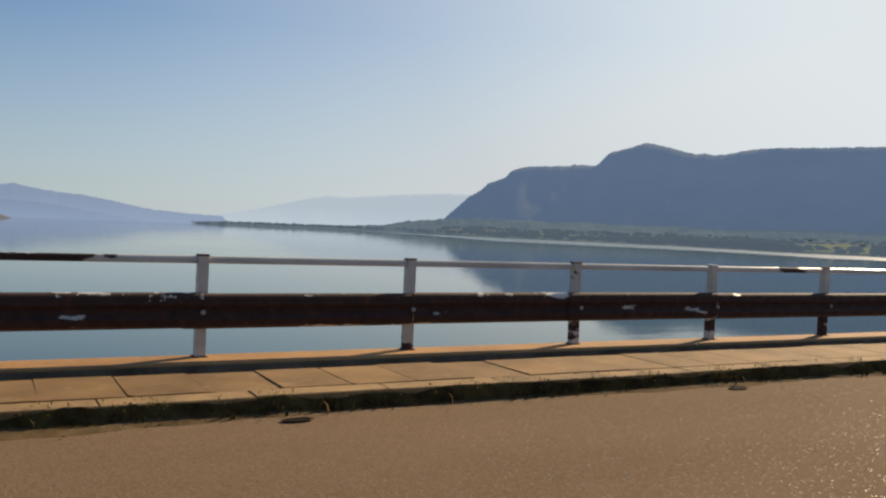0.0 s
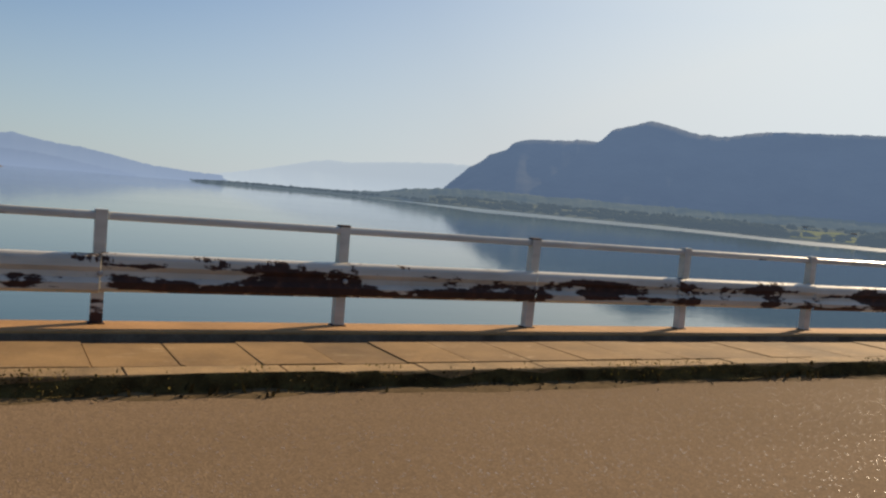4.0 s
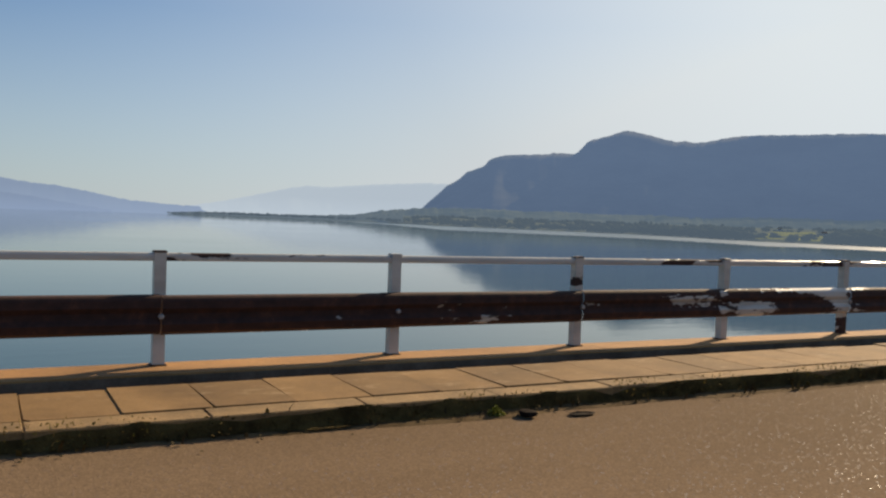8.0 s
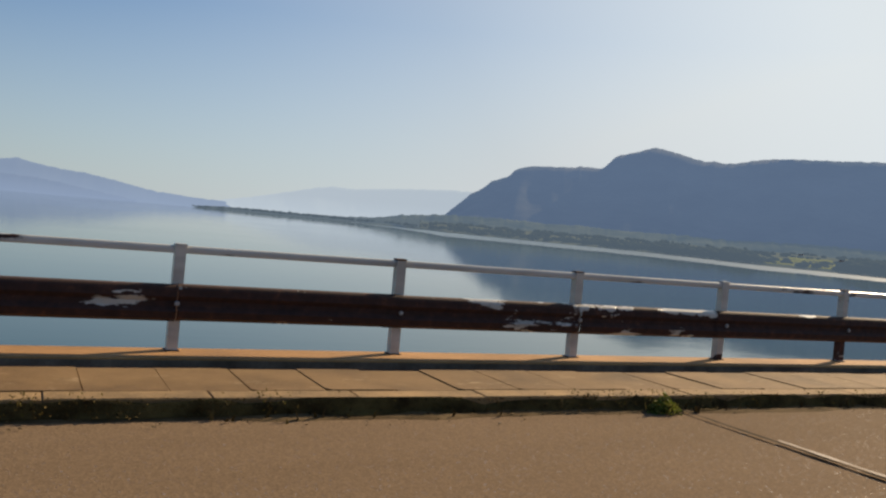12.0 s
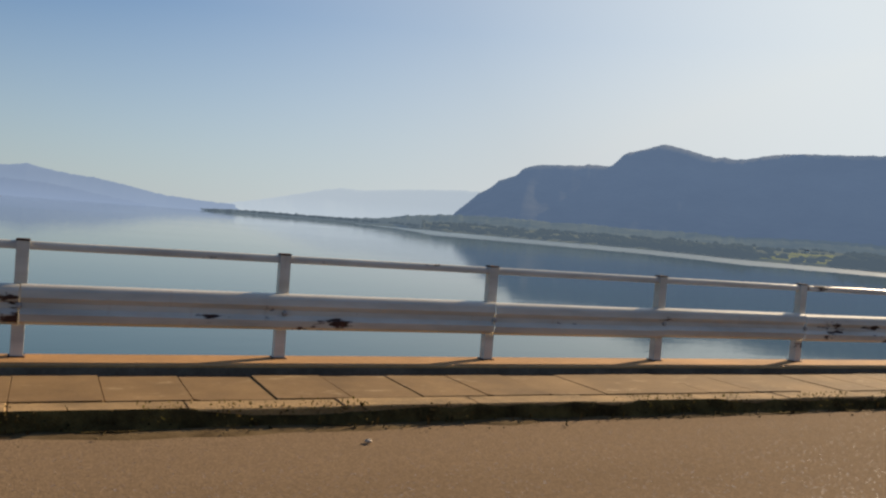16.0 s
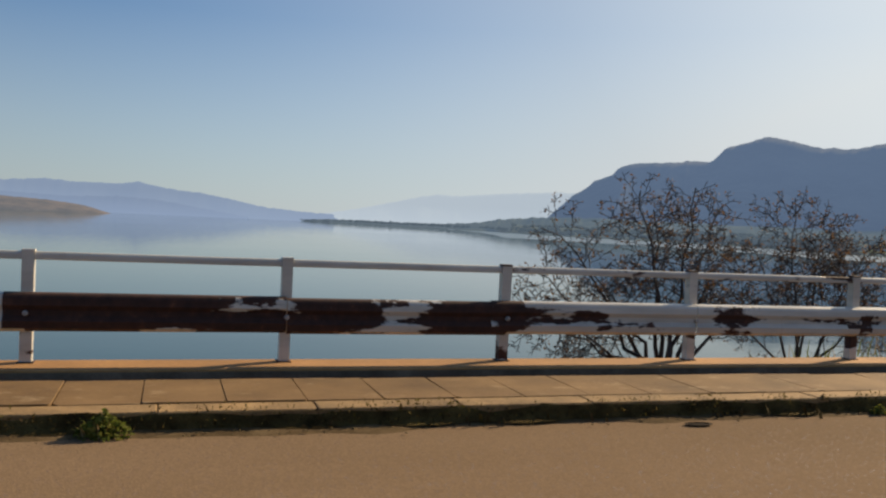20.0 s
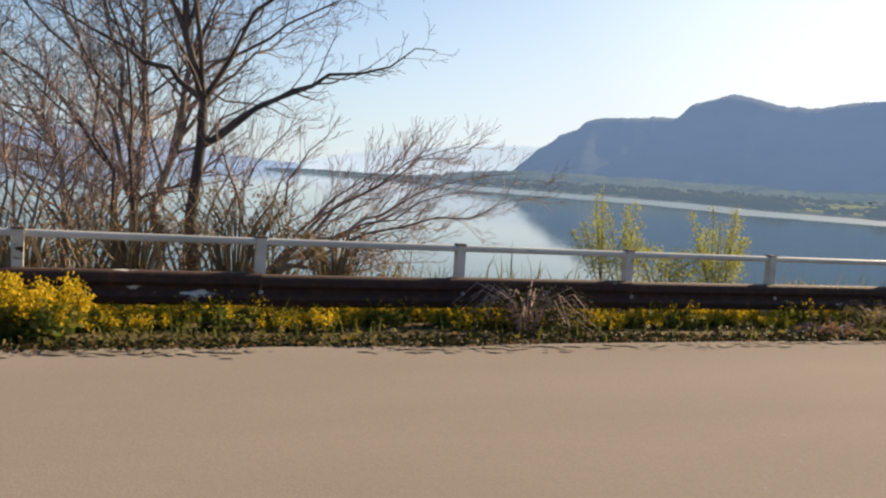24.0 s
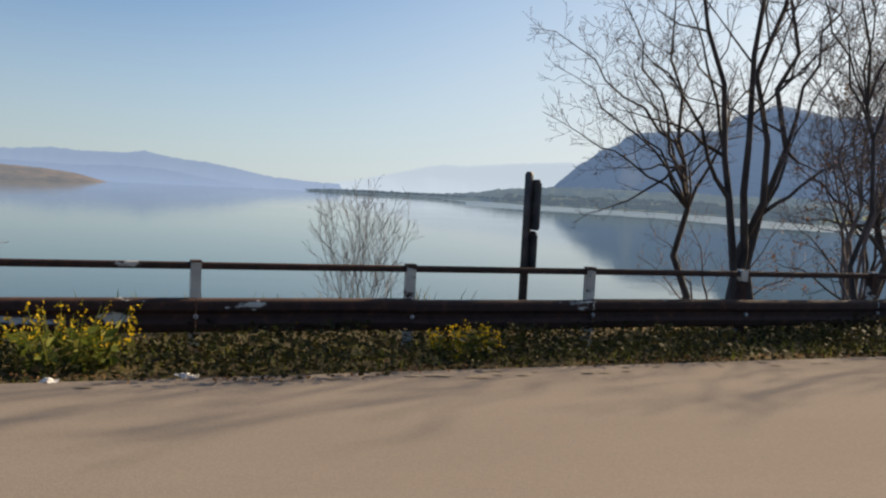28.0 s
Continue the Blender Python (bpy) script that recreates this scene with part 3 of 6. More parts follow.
for i in range(161):
    az = 20.0 + 66.0 * i / 160
    d = Vector((math.sin(radians(az)), math.cos(radians(az)), 0))
    r0 = shore_r(az)
    inn = ridge_at([(20, 0.92), (26, 0.60), (41, 0.66), (49, 0.72), (60, 0.78), (88, 0.85)], az) + 0.015 * noise.noise((az * 0.9, 1, 1))
    grid.append([MID + d * r0 * (inn + (1.01 - inn) * j / 3) + Vector((0, 0, WATER + 0.05)) for j in range(4)])
g = Geo()
g.grid(grid)
tagged(new("water_ruffled", g.mesh("water_ruffled", RUFFLED)), "bright wind-ruffled strip of lake along the shore", "water", kind="structure")

# far woods: clumps of crowns along the shore and over the fields
rnd = random.Random(4)
ICO = [(0, 0, 1), (0.89, 0, 0.45), (0.28, 0.85, 0.45), (-0.72, 0.53, 0.45), (-0.72, -0.53, 0.45), (0.28, -0.85, 0.45),
       (0.72, 0.53, -0.3), (-0.28, 0.85, -0.3), (-0.89, 0, -0.3), (-0.28, -0.85, -0.3), (0.72, -0.53, -0.3), (0, 0, -0.7)]
ICOF = [(0, 1, 2), (0, 2, 3), (0, 3, 4), (0, 4, 5), (0, 5, 1), (1, 6, 2), (2, 7, 3), (3, 8, 4), (4, 9, 5), (5, 10, 1),
        (6, 7, 2), (7, 8, 3), (8, 9, 4), (9, 10, 5), (10, 6, 1), (11, 7, 6), (11, 8, 7), (11, 9, 8), (11, 10, 9), (11, 6, 10)]


def blob(g, p, rx, rz):
    k = len(g.v)
    g.v.extend((p[0] + x * rx * rnd.uniform(0.7, 1.25), p[1] + y * rx * rnd.uniform(0.7, 1.25), p[2] + z * rz * rnd.uniform(0.75, 1.3)) for x, y, z in ICO)
    g.f.extend(tuple(k + i for i in f) for f in ICOF)


g = Geo()
for i in range(4600):
    az = rnd.uniform(22.5, 80)
    r0 = shore_r(az)
    belt = ridge_at([(22, 0.15), (33, 0.2), (38, 0.5), (41, 0.8), (46.0, 1.0), (46.6, 0.10), (51.2, 0.10), (52.0, 1.0), (80, 1.0)], az)
    if rnd.random() < belt * 0.55:
        r = r0 + 14 + abs(rnd.gauss(0, 120))
        s = rnd.uniform(4, 9) * (0.6 + 0.6 * belt)
    else:
        r = r0 + 60 + rnd.random() * (3000 - r0)
        s = rnd.uniform(2.5, 6.5)
        if noise.noise((az * 0.9, r * 0.004, 20)) < 0.0:
            continue
        if 46.4 < az < 52.0 and (rnd.random() < 0.7 or (r < r0 + 420 and noise.noise((az * 2.2, r * 0.012, 9)) < 0.22)):
            continue
    p = MID + Vector((math.sin(radians(az)), math.cos(radians(az)), 0)) * r
    blob(g, (p.x, p.y, plain_z(az, r, r0) + s * 0.5), s * rnd.uniform(0.9, 2.2), s)
for i in range(420):
    az = rnd.uniform(9.6, 24.5)
    r0 = shore_r(az)
    p = MID + Vector((math.sin(radians(az)), math.cos(radians(az)), 0)) * (r0 + rnd.uniform(20, 70))
    blob(g, (p.x, p.y, WATER + 4 + 6 * smooth((az - 10) / 4)), rnd.uniform(6, 16), rnd.uniform(4, 8))
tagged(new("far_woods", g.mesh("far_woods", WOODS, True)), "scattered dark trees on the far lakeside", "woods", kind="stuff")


def farmhouse(s):
    g = Geo()
    g.box((-s, -s * 0.6, 0), (s, s * 0.6, s * 0.9))
    wall = g.mesh("wall", WALLPAINT)
    g = Geo()
    g.prism([(-s * 0.7, s * 0.9), (s * 0.7, s * 0.9), (0, s * 1.4)], -s * 1.08, s * 1.08)
    return wall, g.mesh("roof", ROOFTILE)


for az, r, s in ((51.3, 1750, 5.0), (52.6, 1820, 4.0), (54.5, 1700, 5.5), (48.9, 2300, 5.0), (56.2, 1650, 4.5)):
    wall, roof = farmhouse(s)
    p = MID + Vector((math.sin(radians(az)), math.cos(radians(az)), 0)) * r
    h = holder("farmhouse", "small whitewashed farmhouse among lakeside trees", "house", Matrix.Translation((p.x, p.y, plain_z(az, r, shore_r(az)) - 0.3)) @ Matrix.Rotation(0.5 + az, 4, 'Z'), "farmhouses on the far shore")
    part("wall", wall, h)
    part("roof", roof, h, label="clay tile roof")

# ---- dam crest, road and pavement ----
g = Geo()
g.box((-120, -12.4, WATER - 2), (DAM_END, 0.10, -0.16))
tagged(new("wall_dam", g.mesh("wall_dam", CONCRETE)), "plain concrete dam body standing in the lake", "dam", kind="structure")


def strip(s0, s1, ys, zf, step=2.0):
    k = max(1, int((s1 - s0) / step))
    return [[at(s0 + (s1 - s0) * i / k, y, zf(s0 + (s1 - s0) * i / k, y)) for y in ys] for i in range(k + 1)]


for name_, s0, s1, m_, txt in (("road", -120, 242.9, ASPHALT, "worn sunlit grey-brown asphalt road"), ("road_relaid", 242.9, DAM_END, ASPHALT_WARM, "sandy sunlit asphalt road past the joint"), ("road_approach", DAM_END, 470, ASPHALT_PALE, "smooth pale asphalt road past the dam")):
    g = Geo()
    g.grid([list(reversed(r)) for r in strip(s0, s1, (-12.0, -9, -6, -4, -2.6, -1.9, ROAD_EDGE + 0.06), lambda s, y: 0.012 * noise.noise((s * 0.2, y * 0.5, 0)) - 0.004)])
    tagged(new(name_, g.mesh(name_, m_, True)), txt, "road", kind="structure")
g = Geo()
for s0, s1 in ((-120, DAM_END), (DAM_END, 470)):
    g.grid([list(reversed(r)) for r in strip(s0, s1, (-12.4, -12.0), lambda s, y: 0.10)])
tagged(new("trim_far_kerb", g.mesh("trim_far_kerb", CONCRETE)), "plain concrete edge on the other side of the road", "kerb", kind="structure")

# bed that carries posts and slabs
g = Geo()
g.box((-120, -0.40, -0.16), (DAM_END, 0.12, LEDGE), 0.010)
g.box((-120, -1.60, -0.16), (DAM_END, -0.40, -0.12))
tagged(new("pavement", g.mesh("pavement", CONCRETE)), "sunlit concrete pavement edge that carries the railing", "pavement", kind="structure")

# made-up recess between ledge and slabs, dark in place of the beam's shadow
g = Geo()
g.box((-119.9, -0.408, -0.118), (DAM_END - 0.05, -0.402, LEDGE - 0.012))
g.box((-119.9, -1.585, -0.118), (DAM_END - 0.05, -0.4085, -0.106))
tagged(new("trim_gully", g.mesh("trim_gully", BANDSHADE)), "dark recess standing in for the guard beam's shadow", "gully", kind="structure")

# land past the dam: the verge, the bank down to the lake, and the hillside on the other side of the road
g = Geo()
ys = [-1500, -700, -300, -150, -90, -55, -36, -24, -16, -12.5, -6, -2.2, -1.9, -1.6, -1.2, -0.7, -0.2, 0.4, 1, 1.8, 3, 4.5, 6.5, 9, 12, 16, 21, 28, 36, 46]
along = [262 + 1.7 * i for i in range(112)] + [460, 500, 560, 640, 760]
rows = []
for s in along:
    row = []
    for y in reversed(ys):
        if y < -12:
            z = -0.09 + 0.10 * min(-12 - y, 300) + 2.5 * noise.noise((s * 0.03, y * 0.03, 6)) * min(1, (-12 - y) / 20)
            z -= (1 - smooth((s - 266 - 0.04 * (-12 - y)) / 16)) * (20 + max(z, 0))
        else:
            z = ground_z(s, y) - (0.03 if y < -1.9 else 0)
            if s < DAM_END + 0.6 and y < 0.4:
                z = min(z, -0.02) - 0.4
            if s < 273 and y >= 0.4:
                z -= (273 - s) * 1.2
            if s > 450:
                z += (s - 450) * 0.05 * smooth((y - 1) / 8)
        row.append(at(s, y, max(z, WATER - 2.5)))
    rows.append(row)
g.grid(rows)
tagged(new("ground", g.mesh("ground", SOIL, True)), "earth bank sloping from the road down to the lake", "bank", kind="structure")

# pale dust and grit drifted along the edge of the approach road, in patches
g = Geo()
r = random.Random(17)
for i in range(5200):
    s = r.uniform(282.5, 330) if i % 4 else r.uniform(282.5, 402)
    y = -1.86 - abs(r.gauss(0, 0.10)) - 0.10 * max(0, noise.noise((s * 0.5, 3, 7)))
    if r.random() > 0.45 + noise.noise((s * 0.8, 5, 2)):
        continue
    c = at(s, y, 0.012 * noise.noise((s * 0.2, y * 0.5, 0)) + 0.004)
    k, a = r.uniform(0.012, 0.05), r.uniform(0, 6.283)
    g.poly([c + Vector((math.cos(a + q * 1.256) * k * r.uniform(1.0, 2.0), math.sin(a + q * 1.256) * k * r.uniform(0.5, 0.8), r.uniform(0, 0.003))) for q in range(5)])
tagged(new("road_edge_dust", g.mesh("road_edge_dust", DUST)), "pale dust and grit drifted along the road edge", "dust", kind="stuff")

# drains, expansion joints, cracks
g = Geo()
ring = [Vector((0.115 * math.cos(a), 0.055 * math.sin(a), 0.009)) for a in [2 * math.pi * i / 14 for i in range(14)]]
inner = [v * 0.72 for v in ring]
for i in range(14):
    j = (i + 1) % 14
    g.poly([ring[i], ring[j], Vector((inner[j].x, inner[j].y, 0.012)), Vector((inner[i].x, inner[i].y, 0.012))])
    g.poly([Vector((inner[i].x, inner[i].y, 0.012)), Vector((inner[j].x, inner[j].y, 0.012)), Vector((inner[j].x, inner[j].y, -0.03)), Vector((inner[i].x, inner[i].y, -0.03))])
g.poly([Vector((v.x, v.y, 0.006)) for v in inner])
DRAIN = g.mesh("drain_hole", HOLE)
holes = [0.2 + 4.05 * k for k in range(-3, 8)] + [38.45, 76.44, 88.4, 92.45, 104.5, 118.64] + [222.6 + 4.03 * k for k in range(0, 5)] + [244.75, 248.78, 252.78, 264.7]
for s in holes:
    tagged(part("drain_hole", DRAIN, None, spot(s, -2.10, 0.0)), "small dark oval road drain by the kerb", "drain", "drains along the kerb")

def road_line(name, label, s, y0, y1, half, stray, material, z, seed):
    """A narrow strip across the road with uneven edges."""
    n = int((y0 - y1) / 0.12)
    a, b = [], []
    for i in range(n + 1):
        y = y0 + (y1 - y0) * i / n
        o = stray * (noise.noise((y * 1.5, s, seed)) + 2.0 * noise.noise((y * 0.4, s, seed + 7)))
        w = half * (1 + 0.9 * noise.noise((y * 3.1, s, seed + 3)) + 0.5 * noise.noise((y * 9, s, seed + 5)))
        a.append(at(s + o - max(w, 0.003), y, z))
        b.append(at(s + o + max(w, 0.003), y, z))
    g = Geo()
    g.grid([b, a])
    tagged(new(name, g.mesh(name, material)), label, "joint", kind="structure")


JOINTS = ((30.9, 0.045, 0.012), (73.0, 0.034, 0.008), (115.45, 0.030, 0.028), (157.8, 0.017, 0.010), (200.2, 0.022, 0.010), (242.9, 0.030, 0.014))
for s, w, q in JOINTS:
    road_line("trim_road_joint", "dark broken expansion joint across the asphalt", s, -1.90, -11.5, w, q, TAR, 0.016, 0)
for s, y0 in ((157.84, -2.9), (200.23, -2.75)):
    road_line("trim_joint_strip", "pale metal strip in the road joint", s, y0, -11.5, 0.021, 0.010, STONE, 0.021, 0)
for s, y0, y1 in ((30.45, -1.95, -2.75), (30.50, -2.7, -4.2), (30.30, -3.3, -5.0)):
    road_line("trim_road_crack", "thin crack in the asphalt beside the joint", s, y0, y1, 0.006, 0.03, TAR, 0.016, s)

# kerb stones and paving slabs
kerb = holder("kerb", "weathered stone kerb with moss on its shaded face", "kerb", spot(130, -1.72, 0), kind="structure")
inv = kerb.matrix_basis.inverted()
KERBS = []
for k in range(4):
    g = Geo()
    g.box((-0.4985, -0.085 - 0.006 * k, -0.12), (0.4985, 0.134, PAVE - 0.002 * k), 0.008)
    KERBS.append(g.mesh("kerb_stone", KERB))
rnd = random.Random(3)
for i in range(292):
    s = -11.5 + i
    part("kerb_stone", KERBS[rnd.randrange(4)], kerb, inv @ spot(s, -1.72, rnd.uniform(-0.004, 0.002), rnd.uniform(-0.002, 0.002)))

slabs = holder("pavement_slabs", "row of sunlit concrete cover slabs along the kerb", "pavement", spot(80, -1.05, 0), kind="structure")
inv = slabs.matrix_basis.inverted()
SLABS = []
for k in range(6):
    # worn concrete covers: one long edge chipped, a corner broken off some of them
    g = Geo()
    x0, x1, y0, y1 = -0.2655 + 0.003 * (k % 3), 0.2655 - 0.004 * (k == 4), -0.522, 0.285 - 0.006 * k
    chip = 0.05 if k in (2, 5) else 0.012
    ring = [(x0, y0 + chip), (x0 + chip * 0.8, y0), (x1 - 0.012, y0), (x1, y0 + 0.012), (x1, y1), (x0, y1)]
    g.poly([(x, y, -0.09) for x, y in reversed(ring)])
    inner = [(x * 0.993, y + (0.003 if y < 0 else -0.003), 0.0) for x, y in ring]
    g.poly(inner)
    for i in range(6):
        j = (i + 1) % 6
        g.poly([(*ring[i], -0.09), (*ring[j], -0.09), (*ring[j], -0.005), (*ring[i], -0.005)])
        g.poly([(*ring[i], -0.005), (*ring[j], -0.005), inner[j], inner[i]])
    SLABS.append(g.mesh("slab", PAVING))
g = Geo()
n_made = 0
for i in range(540):
    s = -8.0 + 0.533 * i
    if 268.0 < s < 268.6 or s > DAM_END - 0.4:
        continue
    tilt = rnd.uniform(-0.005, 0.004)
    lift = rnd.choice((0, 0, 0, 0.002, -0.003, -0.008))
    turn = rnd.uniform(-0.003, 0.003) if rnd.random() < 0.7 else rnd.uniform(-0.014, 0.014)
    if 267.4 < s < 268.0:
        tilt, lift = 0.03, -0.01
    m = spot(s, -1.06, PAVE + lift, turn) @ Matrix.Rotation(tilt, 4, 'X') @ Matrix.Rotation(rnd.uniform(-0.004, 0.004), 4, 'Y')
    pick = SLABS[rnd.randrange(6)]
    if n_made < 300:
        part("slab", pick, slabs, inv @ m)
        n_made += 1
    else:
        k = len(g.v)
        g.v.extend(tuple(m @ v.co) for v in pick.vertices)
        g.f.extend(tuple(k + q for q in f.vertices) for f in pick.polygons)
ob = part("slab_rest", g.mesh("slab_rest", PAVING), slabs, inv)
tagged(ob, kind="stuff")

# earth that has filled the joints between the slabs, here and there washed out
g = Geo()
g.grid([[at(-8.2 + 0.15 * i, y, PAVE - 0.013 - 0.030 * max(0.0, noise.noise((i * 0.11, y * 1.4, 12)) - 0.1)) for i in range(1916)] for y in (-1.572, -1.3, -1.05, -0.8)])
tagged(new("slab_joint_earth", g.mesh("slab_joint_earth", SILT)), "brown earth packed in the joints between slabs", "dirt", kind="stuff")

# silt washed against the foot of the kerb, in tongues over the asphalt
g = Geo()
rows = []
for i in range(1940):
    s = -11.0 + 0.15 * i
    reach = 0.05 + 0.22 * max(0.0, 0.25 + noise.noise((s * 0.35, 1, 21)) + 0.6 * noise.noise((s * 1.9, 1, 22)))
    lift = 0.012 * noise.noise((s * 0.2, -1.0, 0))
    rows.append([at(s, -1.835 - reach, lift - 0.004), at(s, -1.835 - reach * 0.85, lift + 0.003), at(s, -1.835 - reach * 0.3, lift + 0.012 + 0.008 * noise.noise((s * 3, 2, 2))), at(s, -1.82, lift + 0.03)])
g.grid(rows)
tagged(new("kerb_silt", g.mesh("kerb_silt", SILT, True)), "brown silt washed against the foot of the kerb", "dirt", kind="stuff")

# dirt and moss caked on the kerb's face, its dark tone including shade
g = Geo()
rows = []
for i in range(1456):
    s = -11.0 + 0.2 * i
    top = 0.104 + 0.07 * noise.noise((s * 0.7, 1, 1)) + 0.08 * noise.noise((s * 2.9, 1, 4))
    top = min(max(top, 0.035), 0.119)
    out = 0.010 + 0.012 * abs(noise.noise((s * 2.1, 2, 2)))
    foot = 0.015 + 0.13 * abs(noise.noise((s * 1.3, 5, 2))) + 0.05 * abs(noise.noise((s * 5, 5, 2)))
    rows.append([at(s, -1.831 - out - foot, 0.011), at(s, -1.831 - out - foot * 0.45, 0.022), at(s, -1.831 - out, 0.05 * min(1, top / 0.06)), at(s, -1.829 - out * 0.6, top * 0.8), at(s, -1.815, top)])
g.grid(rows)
tagged(new("kerb_moss_crust", g.mesh("kerb_moss_crust", CRUST, True)), "moss and dirt on the kerb face, toned dark for shade", "moss", kind="stuff")

# ---- railing ----
RAIL_H, BAY = 0.888, 2.0
# how rusted each bay is at its start and its end, and how much paint clings to its upper edge, where it differs from the usual dark rust
RUST = {-1: (0.90, 0.78, 0.6), 0: (0.93, 0.84, 0.5), 1: (0.84, 0.9, 0.6), 3: (0.97, 0.9, 0.2), 6: (0.92, 0.95, 0.2), 10: (0.84, 0.86, 0.7), 11: (0.95, 0.72, 0.3), 12: (0.70, 0.76, 1), 13: (0.76, 0.82, 0.9),
        16: (0.86, 0.72, 0.5), 17: (0.78, 0.86, 0.4), 18: (0.80, 0.86, 0.7), 19: (0.42, 0.32, 0.4), 20: (0.62, 0.50, 0.7), 21: (0.74, 0.70, 1), 22: (0.62, 0.66, 1), 23: (0.56, 0.52, 1), 24: (0.56, 0.60, 0.9)}
RUST.update({25: (0.6, 0.55, 0.8), 26: (0.5, 0.55, 0.7), 27: (0.55, 0.6, 0.7), 28: (0.65, 0.7, 0.7), 29: (0.75, 0.8, 0.6), 30: (0.85, 0.9, 0.4), 34: (0.86, 0.78, 0.5), 36: (0.93, 0.88, 0.2), 37: (0.50, 0.66, 0.4),
             38: (0.54, 0.40, 0.4), 39: (0.68, 0.78, 1), 40: (0.90, 0.94, 0.3), 42: (0.76, 0.68, 0.3), 43: (0.74, 0.82, 0.4), 44: (0.86, 0.86, 0.8), 46: (0.80, 0.84, 0.7), 47: (0.84, 0.82, 1), 48: (0.93, 0.74, 0.7)})
RUST.update({49: (0.90, 0.90, 0.8), 51: (0.92, 0.9, 0.2), 54: (0.76, 0.56, 0.6), 55: (0.86, 0.78, 0.2), 56: (0.82, 0.86, 0.3), 58: (0.60, 0.72, 0.4), 59: (0.84, 0.9, 0.4), 60: (0.95, 0.95, 1), 61: (0.93, 0.93, 0.3),
             62: (0.86, 0.84, 0.4), 63: (0.94, 0.92, 1), 64: (0.92, 0.90, 1), 65: (0.9, 0.9, 0.9), 66: (0.94, 0.86, 0.7), 67: (0.93, 0.88, 0.5), 68: (0.9, 0.9, 0.8), 69: (0.88, 0.86, 0.7), 70: (0.92, 0.64, 0.3), 71: (0.80, 0.9, 0.8)})
RUST.update({73: (0.90, 0.80, 1), 74: (0.82, 0.86, 1), 75: (0.84, 0.88, 0.4), 77: (0.90, 0.86, 0.4), 78: (0.88, 0.66, 0.3), 79: (0.76, 0.84, 0.7), 93: (0.60, 0.66, 0.3), 94: (0.80, 0.80, 0.5), 95: (0.86, 0.70, 0.4),
             96: (0.52, 0.34, 0.2), 97: (0.56, 0.58, 0.2), 98: (0.86, 0.88, 0.4), 99: (0.90, 0.88, 0.4), 100: (0.90, 0.82, 0.3), 101: (0.46, 0.62, 0.4), 102: (0.64, 0.52, 0.9), 103: (0.22, 0.18, 0.2)})
RUST.update({104: (0.32, 0.18, 0.2), 105: (0.20, 0.25, 0.2), 106: (0.18, 0.30, 0.2), 107: (0.42, 0.36, 0.3), 108: (0.46, 0.42, 0.4), 109: (0.50, 0.58, 0.6), 110: (0.60, 0.63, 1), 111: (0.76, 0.80, 1), 112: (0.88, 0.9, 0.5),
             114: (0.92, 0.86, 0.4), 115: (0.80, 0.86, 0.4), 118: (0.86, 0.86, 0.8), 119: (0.86, 0.88, 0.6), 120: (0.84, 0.95, 0.3), 122: (0.86, 0.9, 0.8), 124: (0.50, 0.50, 0.4), 125: (0.60, 0.68, 1)})
RUST.update({127: (0.95, 0.84, 0.2), 128: (0.54, 0.36, 0.8), 129: (0.58, 0.42, 0.4), 130: (0.86, 0.84, 0.3), 131: (0.88, 0.86, 0.3), 132: (0.40, 0.30, 0.2), 133: (0.26, 0.32, 0.2), 134: (0.58, 0.32, 0.3), 135: (0.46, 0.46, 0.3),
             136: (0.16, 0.16, 0.2), 137: (0.16, 0.2, 0.2), 138: (0.3, 0.35, 0.2), 139: (0.4, 0.5, 0.2), 140: (0.6, 0.7, 0.2), 175: (0.55, 0.5, 0.2), 176: (0.5, 0.6, 0.2), 183: (0.45, 0.5, 0.2), 185: (0.62, 0.66, 0.2), 186: (0.7, 0.8, 0.2)})


def flat(level):
    return (level, level, 0.0, 1.0)


def rust_of(k):
    return RUST.get(k, (0.96, 0.96, 0.12))


# guard beam: a shallow folded plate with a sloping upper flange
front = [(-0.052, 0.0), (-0.112, 0.028), (-0.128, 0.085), (-0.098, 0.125), (-0.098, 0.168), (-0.128, 0.208), (-0.124, 0.262), (-0.115, 0.284), (-0.098, 0.298), (-0.048, 0.306)]
back = [(y + 0.006, z - 0.002) for y, z in reversed(front)]
g = Geo()
g.prism(front + back, 0.004, BAY - 0.004)
BEAM = g.mesh("beam_panel", STEEL)
g = Geo()
g.prism([(y - 0.005, z) for y, z in front] + [(y - 0.004, z) for y, z in reversed(front)], -0.16, 0.16)
LAP = g.mesh("lap_plate", STEEL)
g = Geo()
g.tube([Vector((0, -0.100, 0.146)), Vector((0, -0.122, 0.146)), Vector((0, -0.126, 0.146))], [0.024, 0.022, 0.012], 8)
BOLTHEAD = g.mesh("bolt", BOLT)
g = Geo()
# post: a channel with its web towards the road, base plate and cap
g.box((-0.045, -0.042, -0.02), (-0.036, 0.042, RAIL_H - 0.012))
g.box((0.036, -0.042, -0.02), (0.045, 0.042, RAIL_H - 0.012))
g.box((-0.036, -0.042, -0.02), (0.036, -0.034, RAIL_H - 0.012))
POST = g.mesh("post", POSTPAINT)
g = Geo()
g.box((-0.050, -0.046, RAIL_H - 0.012), (0.050, 0.046, RAIL_H + 0.004), 0.006)
CAP = g.mesh("post_cap", STEEL)
g = Geo()
g.box((-0.060, -0.060, -0.03), (0.060, 0.060, 0.010), 0.004)
FOOT = g.mesh("base_plate", STEEL)
g = Geo()
